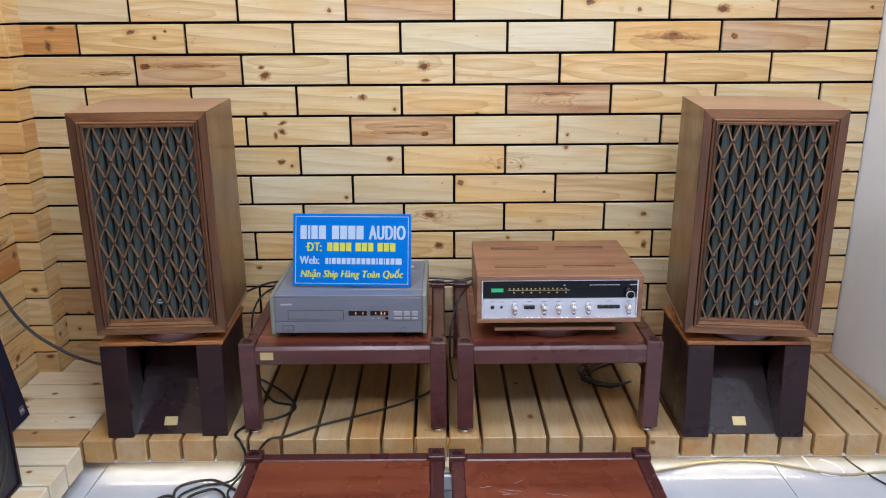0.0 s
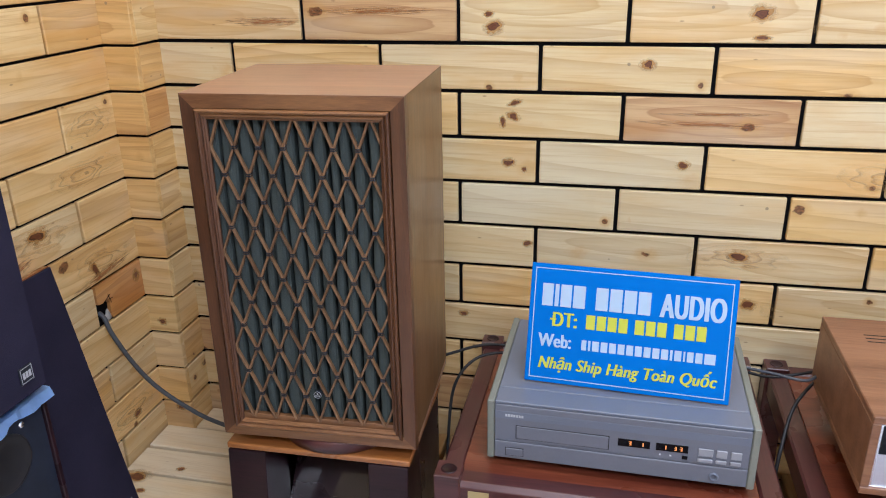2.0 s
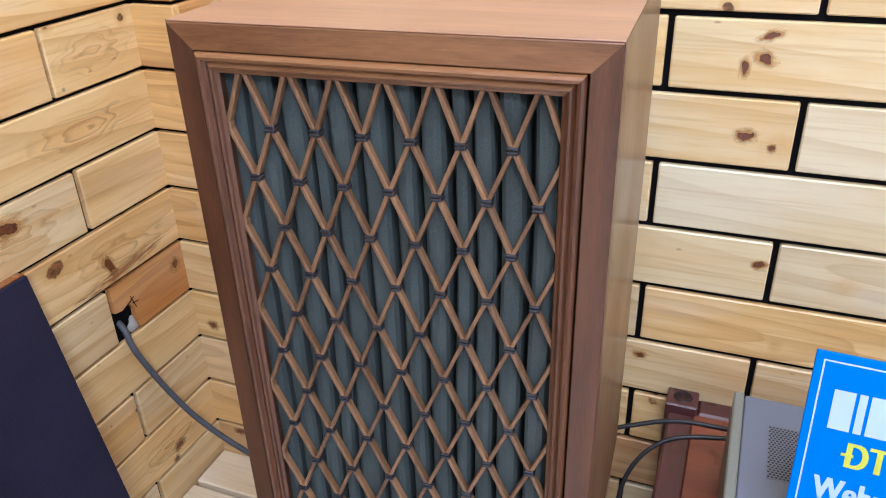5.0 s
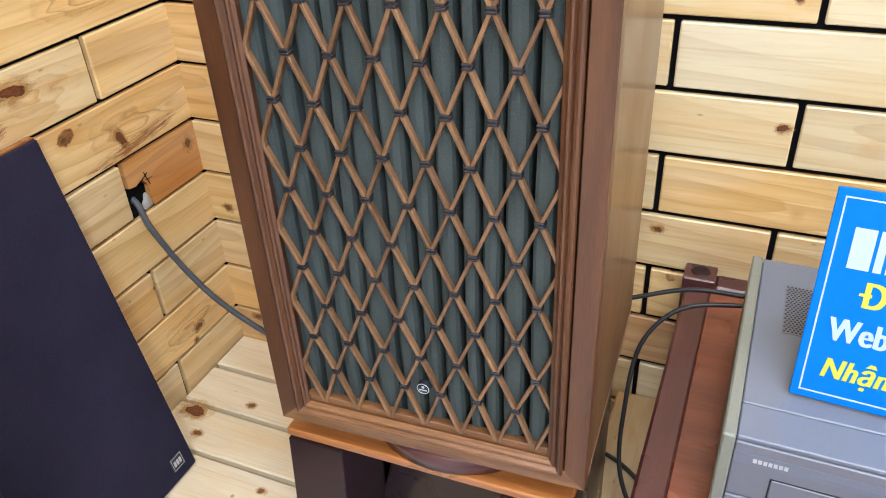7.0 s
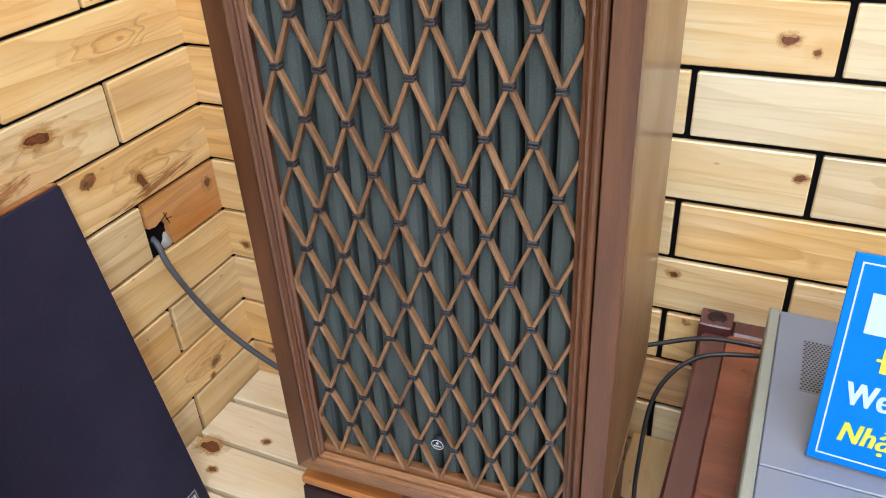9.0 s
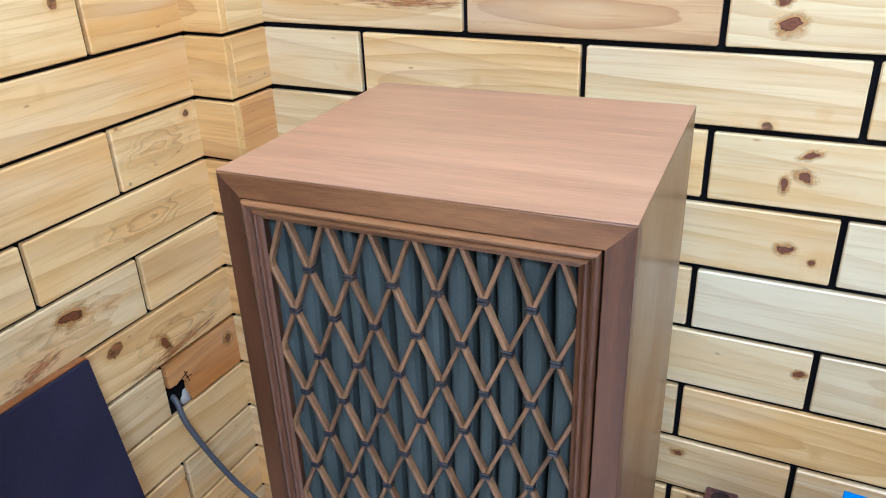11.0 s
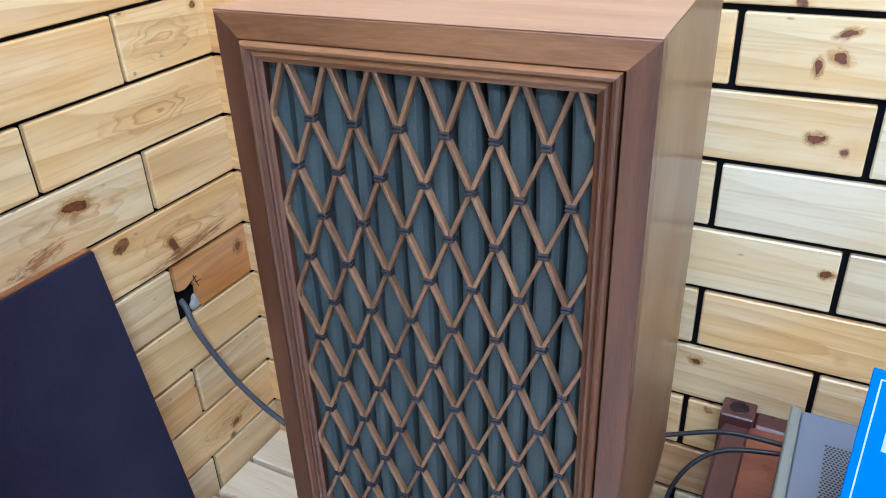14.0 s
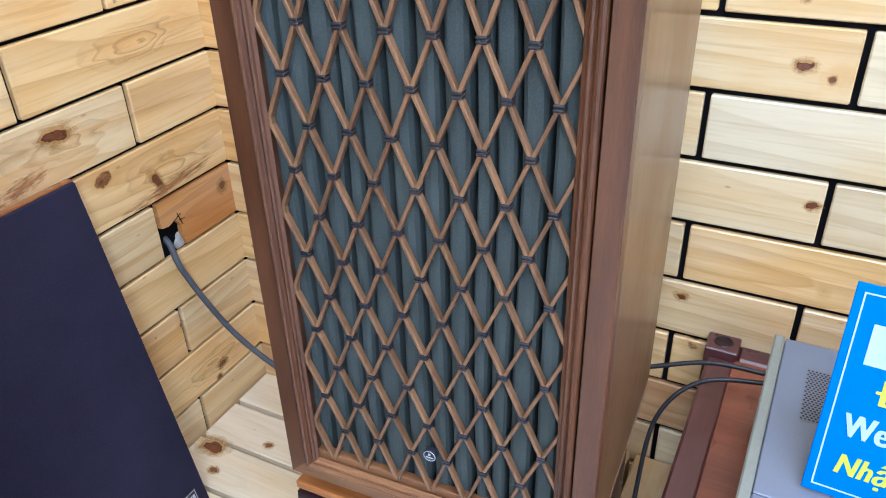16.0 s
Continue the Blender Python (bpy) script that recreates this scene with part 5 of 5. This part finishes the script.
for host in (north, west, pillar):
    bm = far[host.name]
    tagged(part("brick_courses", bm, PINE, host), kind="stuff")

disc = bmesh.new()
bmesh.ops.create_circle(disc, cap_ends=True, segments=24, radius=1.0, matrix=pose(0, 0, 0, 90))
knot_mesh = bpy.data.meshes.new("knot")
disc.to_mesh(knot_mesh)
disc.free()
knot_mesh.materials.append(KNOT)


def knot(host, m, rx, rz):
    """A knot in a brick, a hair proud of its face."""
    o = new("knot", knot_mesh)
    o.parent = host
    o.matrix_world = m @ Matrix.Diagonal((0.86 * rx, 0.002, 0.86 * rz, 1))


def north_knot(x, z, rx, rz, tilt=0):
    knot(north, pose(x, WALL_Y - 0.0008, z + 0.0047 * x, 0, tilt, 0), rx, rz)


def west_knot(y, z, rx, rz, tilt=0):
    knot(west, pose(WALL_X + 0.0008, y, z - 0.0066, 0, 0, 90) @ pose(0, 0, 0, 0, tilt, 0), rx, rz)


north_knot(-0.041, 1.134, 0.034, 0.024)
north_knot(-0.036, 1.088, 0.026, 0.010)
north_knot(-0.243, 1.037, 0.025, 0.017)
north_knot(-0.507, 0.956, 0.026, 0.010, -20)
north_knot(-0.511, 0.928, 0.024, 0.015, 25)
north_knot(-0.532, 0.915, 0.011, 0.022)
north_knot(-0.519, 0.827, 0.024, 0.016)
north_knot(-0.485, 0.813, 0.010, 0.010)
north_knot(-0.158, 0.834, 0.022, 0.016)
north_knot(0.753, 1.221, 0.044, 0.022, -5)
north_knot(0.908, 1.302, 0.040, 0.024)
north_knot(-0.552, 1.109, 0.032, 0.022, -10)
north_knot(-0.564, 1.135, 0.018, 0.011)
north_knot(-0.028, 0.640, 0.038, 0.022)
north_knot(0.71, 0.526, 0.016, 0.024)
north_knot(0.585, 0.905, 0.060, 0.026, 25)
north_knot(0.55, 0.921, 0.030, 0.017, -40)
north_knot(-0.473, 0.643, 0.019, 0.013)
north_knot(-0.62, 0.458, 0.019, 0.012)
north_knot(0.003, 0.530, 0.028, 0.020)
north_knot(0.136, 0.505, 0.044, 0.020, 20)
north_knot(0.36, 0.715, 0.010, 0.008)
west_knot(2.160, 0.753, 0.045, 0.024)
west_knot(2.306, 0.622, 0.016, 0.036, -25)
north_knot(-1.22, 1.262, 0.030, 0.014)
north_knot(-1.235, 1.208, 0.022, 0.030)
north_knot(-0.86, 1.25, 0.010, 0.008)
west_knot(2.342, 0.200, 0.013, 0.010)
west_knot(2.355, 0.222, 0.024, 0.017)
west_knot(2.44, 0.552, 0.020, 0.022)
streak_mesh = knot_mesh.copy()
streak_mesh.name = "pitch_streak"
streak_mesh.materials.clear()
streak_mesh.materials.append(PITCH_STREAK)


def pitch_streak(host, m, rx, rz):
    """A reddish streak of pitch along the grain, a hair proud of the brick."""
    o = new("pitch_streak", streak_mesh)
    o.parent = host
    o.matrix_world = m @ Matrix.Diagonal((rx, 0.002, rz, 1))


pitch_streak(west, pose(WALL_X + 0.0010, 2.335, 0.597, 0, 0, 90) @ pose(0, 0, 0, 0, -4, 0), 0.125, 0.014)
pitch_streak(west, pose(WALL_X + 0.0010, 2.09, 0.70, 0, 0, 90) @ pose(0, 0, 0, 0, -8, 0), 0.06, 0.016)
pitch_streak(north, pose(0.388, WALL_Y - 0.0010, 1.044, 0, 1, 0), 0.13, 0.009)
pitch_streak(north, pose(-0.125, WALL_Y - 0.0010, 0.919, 0, 1, 0), 0.155, 0.008)
pitch_streak(north, pose(-0.10, WALL_Y - 0.0012, 0.940, 0, -1, 0), 0.14, 0.005)
pitch_streak(north, pose(-0.80, WALL_Y - 0.0010, 1.138, 0, 0, 0), 0.16, 0.011)
pitch_streak(north, pose(-1.05, WALL_Y - 0.0010, 1.116, 0, 0, 0), 0.11, 0.012)
figure_mesh = knot_mesh.copy()
figure_mesh.name = "flame_figure"
figure_mesh.materials.clear()
figure_mesh.materials.append(FIGURE)


def flame(host, m, rx, rz):
    """Oval growth rings on the face of a brick, under its knots."""
    o = new("flame_figure", figure_mesh)
    o.parent = host
    o.matrix_world = m @ Matrix.Diagonal((rx, 0.002, rz, 1))


for y, z, rx, rz in ((2.33, 0.828, 0.13, 0.033), (2.34, 0.628, 0.12, 0.036), (2.16, 0.735, 0.125, 0.036), (2.375, 0.925, 0.09, 0.036), (2.34, 0.23, 0.10, 0.036)):
    flame(west, pose(WALL_X + 0.0006, y, z, 0, 0, 90) @ pose(0, 0, 0, 0, rnd.uniform(-4, 4), 0), rx, rz)
for x, z, rx, rz in ((-0.04, 1.116, 0.13, 0.034), (0.57, 0.91, 0.15, 0.036), (0.13, 0.518, 0.12, 0.036), (-0.03, 0.636, 0.12, 0.035), (0.39, 1.02, 0.13, 0.036),
                     (0.75, 1.218, 0.14, 0.036), (0.91, 1.302, 0.13, 0.034), (0.24, 0.82, 0.12, 0.036), (-0.86, 1.22, 0.13, 0.036)):
    flame(north, pose(x, WALL_Y - 0.0006, z, 0, rnd.uniform(-4, 4), 0), rx, rz)
pitch_streak(north, pose(0.76, WALL_Y - 0.0010, 1.218, 0, 2, 0), 0.15, 0.010)
knot(pillar, pose(-1.355, COL_Y - 0.0008, 0.414), 0.020, 0.015)
knot(pillar, pose(-1.34, COL_Y - 0.0008, 0.17), 0.026, 0.014)

deck = structure("platform", slab(-1.38, EAST_X - 0.005, 2.13, 2.17, 0.0, 0.0405), DECK, "low platform of pine slats on bearers", "platform")
block_more = slab(-1.38, EAST_X - 0.005, 2.47, 2.51, 0.0, 0.0405)
part("bearer", block_more, DECK, deck)
part("bearer", slab(-1.38, -1.34, 0.2, 2.12, 0.0, 0.0405), DECK, deck)
part("bearer", slab(-1.16, -1.12, 0.2, 2.12, 0.0, 0.0405), DECK, deck)


def slat(a, b, along, w0, w1, tone=None):
    """A slat from a to b; along 'y' or 'x'; w0 to w1 across it."""
    l, w = b - a, w1 - w0
    tone = tone or rnd.choice((DECK_PALE, DECK_PALE, DECK_PALE, DECK_GOLD) if along == "x" else (DECK, DECK_GOLD, DECK, DECK_GOLD))
    me = piece_mesh("slat_" + tone.name, l, 0.072, w, tone, 0.0025)
    o = new("slat", me)
    o.parent = deck
    z = DECK_Z + rnd.uniform(-0.0008, 0.0008)
    turn = Matrix(((1, 0, 0, 0), (0, 0, 1, 0), (0, -1, 0, 0), (0, 0, 0, 1)))
    if along == "x":
        o.matrix_world = pose((a + b) / 2, (w0 + w1) / 2, z) @ turn
    else:
        o.matrix_world = pose((w0 + w1) / 2, (a + b) / 2, z, 0, 0, 90) @ turn


SLAT = 0.0976


def deck_knot(x, y, rx, ry):
    knot(deck, pose(x, y, DECK_Z + 0.0013, 90), rx, ry)


deck_knot(-1.345, 2.252, 0.052, 0.034)
deck_knot(-1.307, 2.207, 0.020, 0.014)
deck_knot(-1.256, 2.296, 0.018, 0.013)
deck_knot(-1.150, 2.365, 0.022, 0.015)
deck_knot(-1.20, 2.05, 0.016, 0.014)
deck_knot(-1.13, 2.14, 0.015, 0.010)
deck_knot(-0.70, 2.10, 0.013, 0.018)
deck_knot(0.62, 2.06, 0.014, 0.020)
deck_knot(0.28, 2.12, 0.016, 0.022)
for k in range(26):
    x0 = -0.951 + (k - 1) * SLAT
    if x0 + 0.02 < EAST_X:
        slat(2.003 + rnd.uniform(-0.002, 0.002), WALL_Y - 0.004, "y", max(x0 + 0.005, -1.040), min(x0 + SLAT - 0.005, EAST_X - 0.004))
for k in range(22):
    y1 = COL_Y - 0.004 - k * 0.0975
    slat(WALL_X + 0.004, -1.046 if y1 > 2.0 else -1.032, "x", y1 - 0.0975 + 0.009, y1, DECK_GOLD if k == 4 else DECK_PALE if k < 7 else None)
slat(COL_X + 0.004, -1.046, "x", COL_Y + 0.002, WALL_Y - 0.004)

T = 0.4
for i in range(8):
    for j in range(14):
        x0, y0 = -1.40 + i * T, SOUTH_Y + 0.02 + j * T
        o = new("tile", piece_mesh("tile", T - 0.003, 0.004, T - 0.003, TILE, 0.0))
        o.parent = floor
        o.matrix_world = pose(min(x0 + T / 2, 3), y0 + T / 2, 0, 0, 0, 0) @ Matrix(((1, 0, 0, 0), (0, 0, 1, 0), (0, -1, 0, 0), (0, 0, 0, 1)))
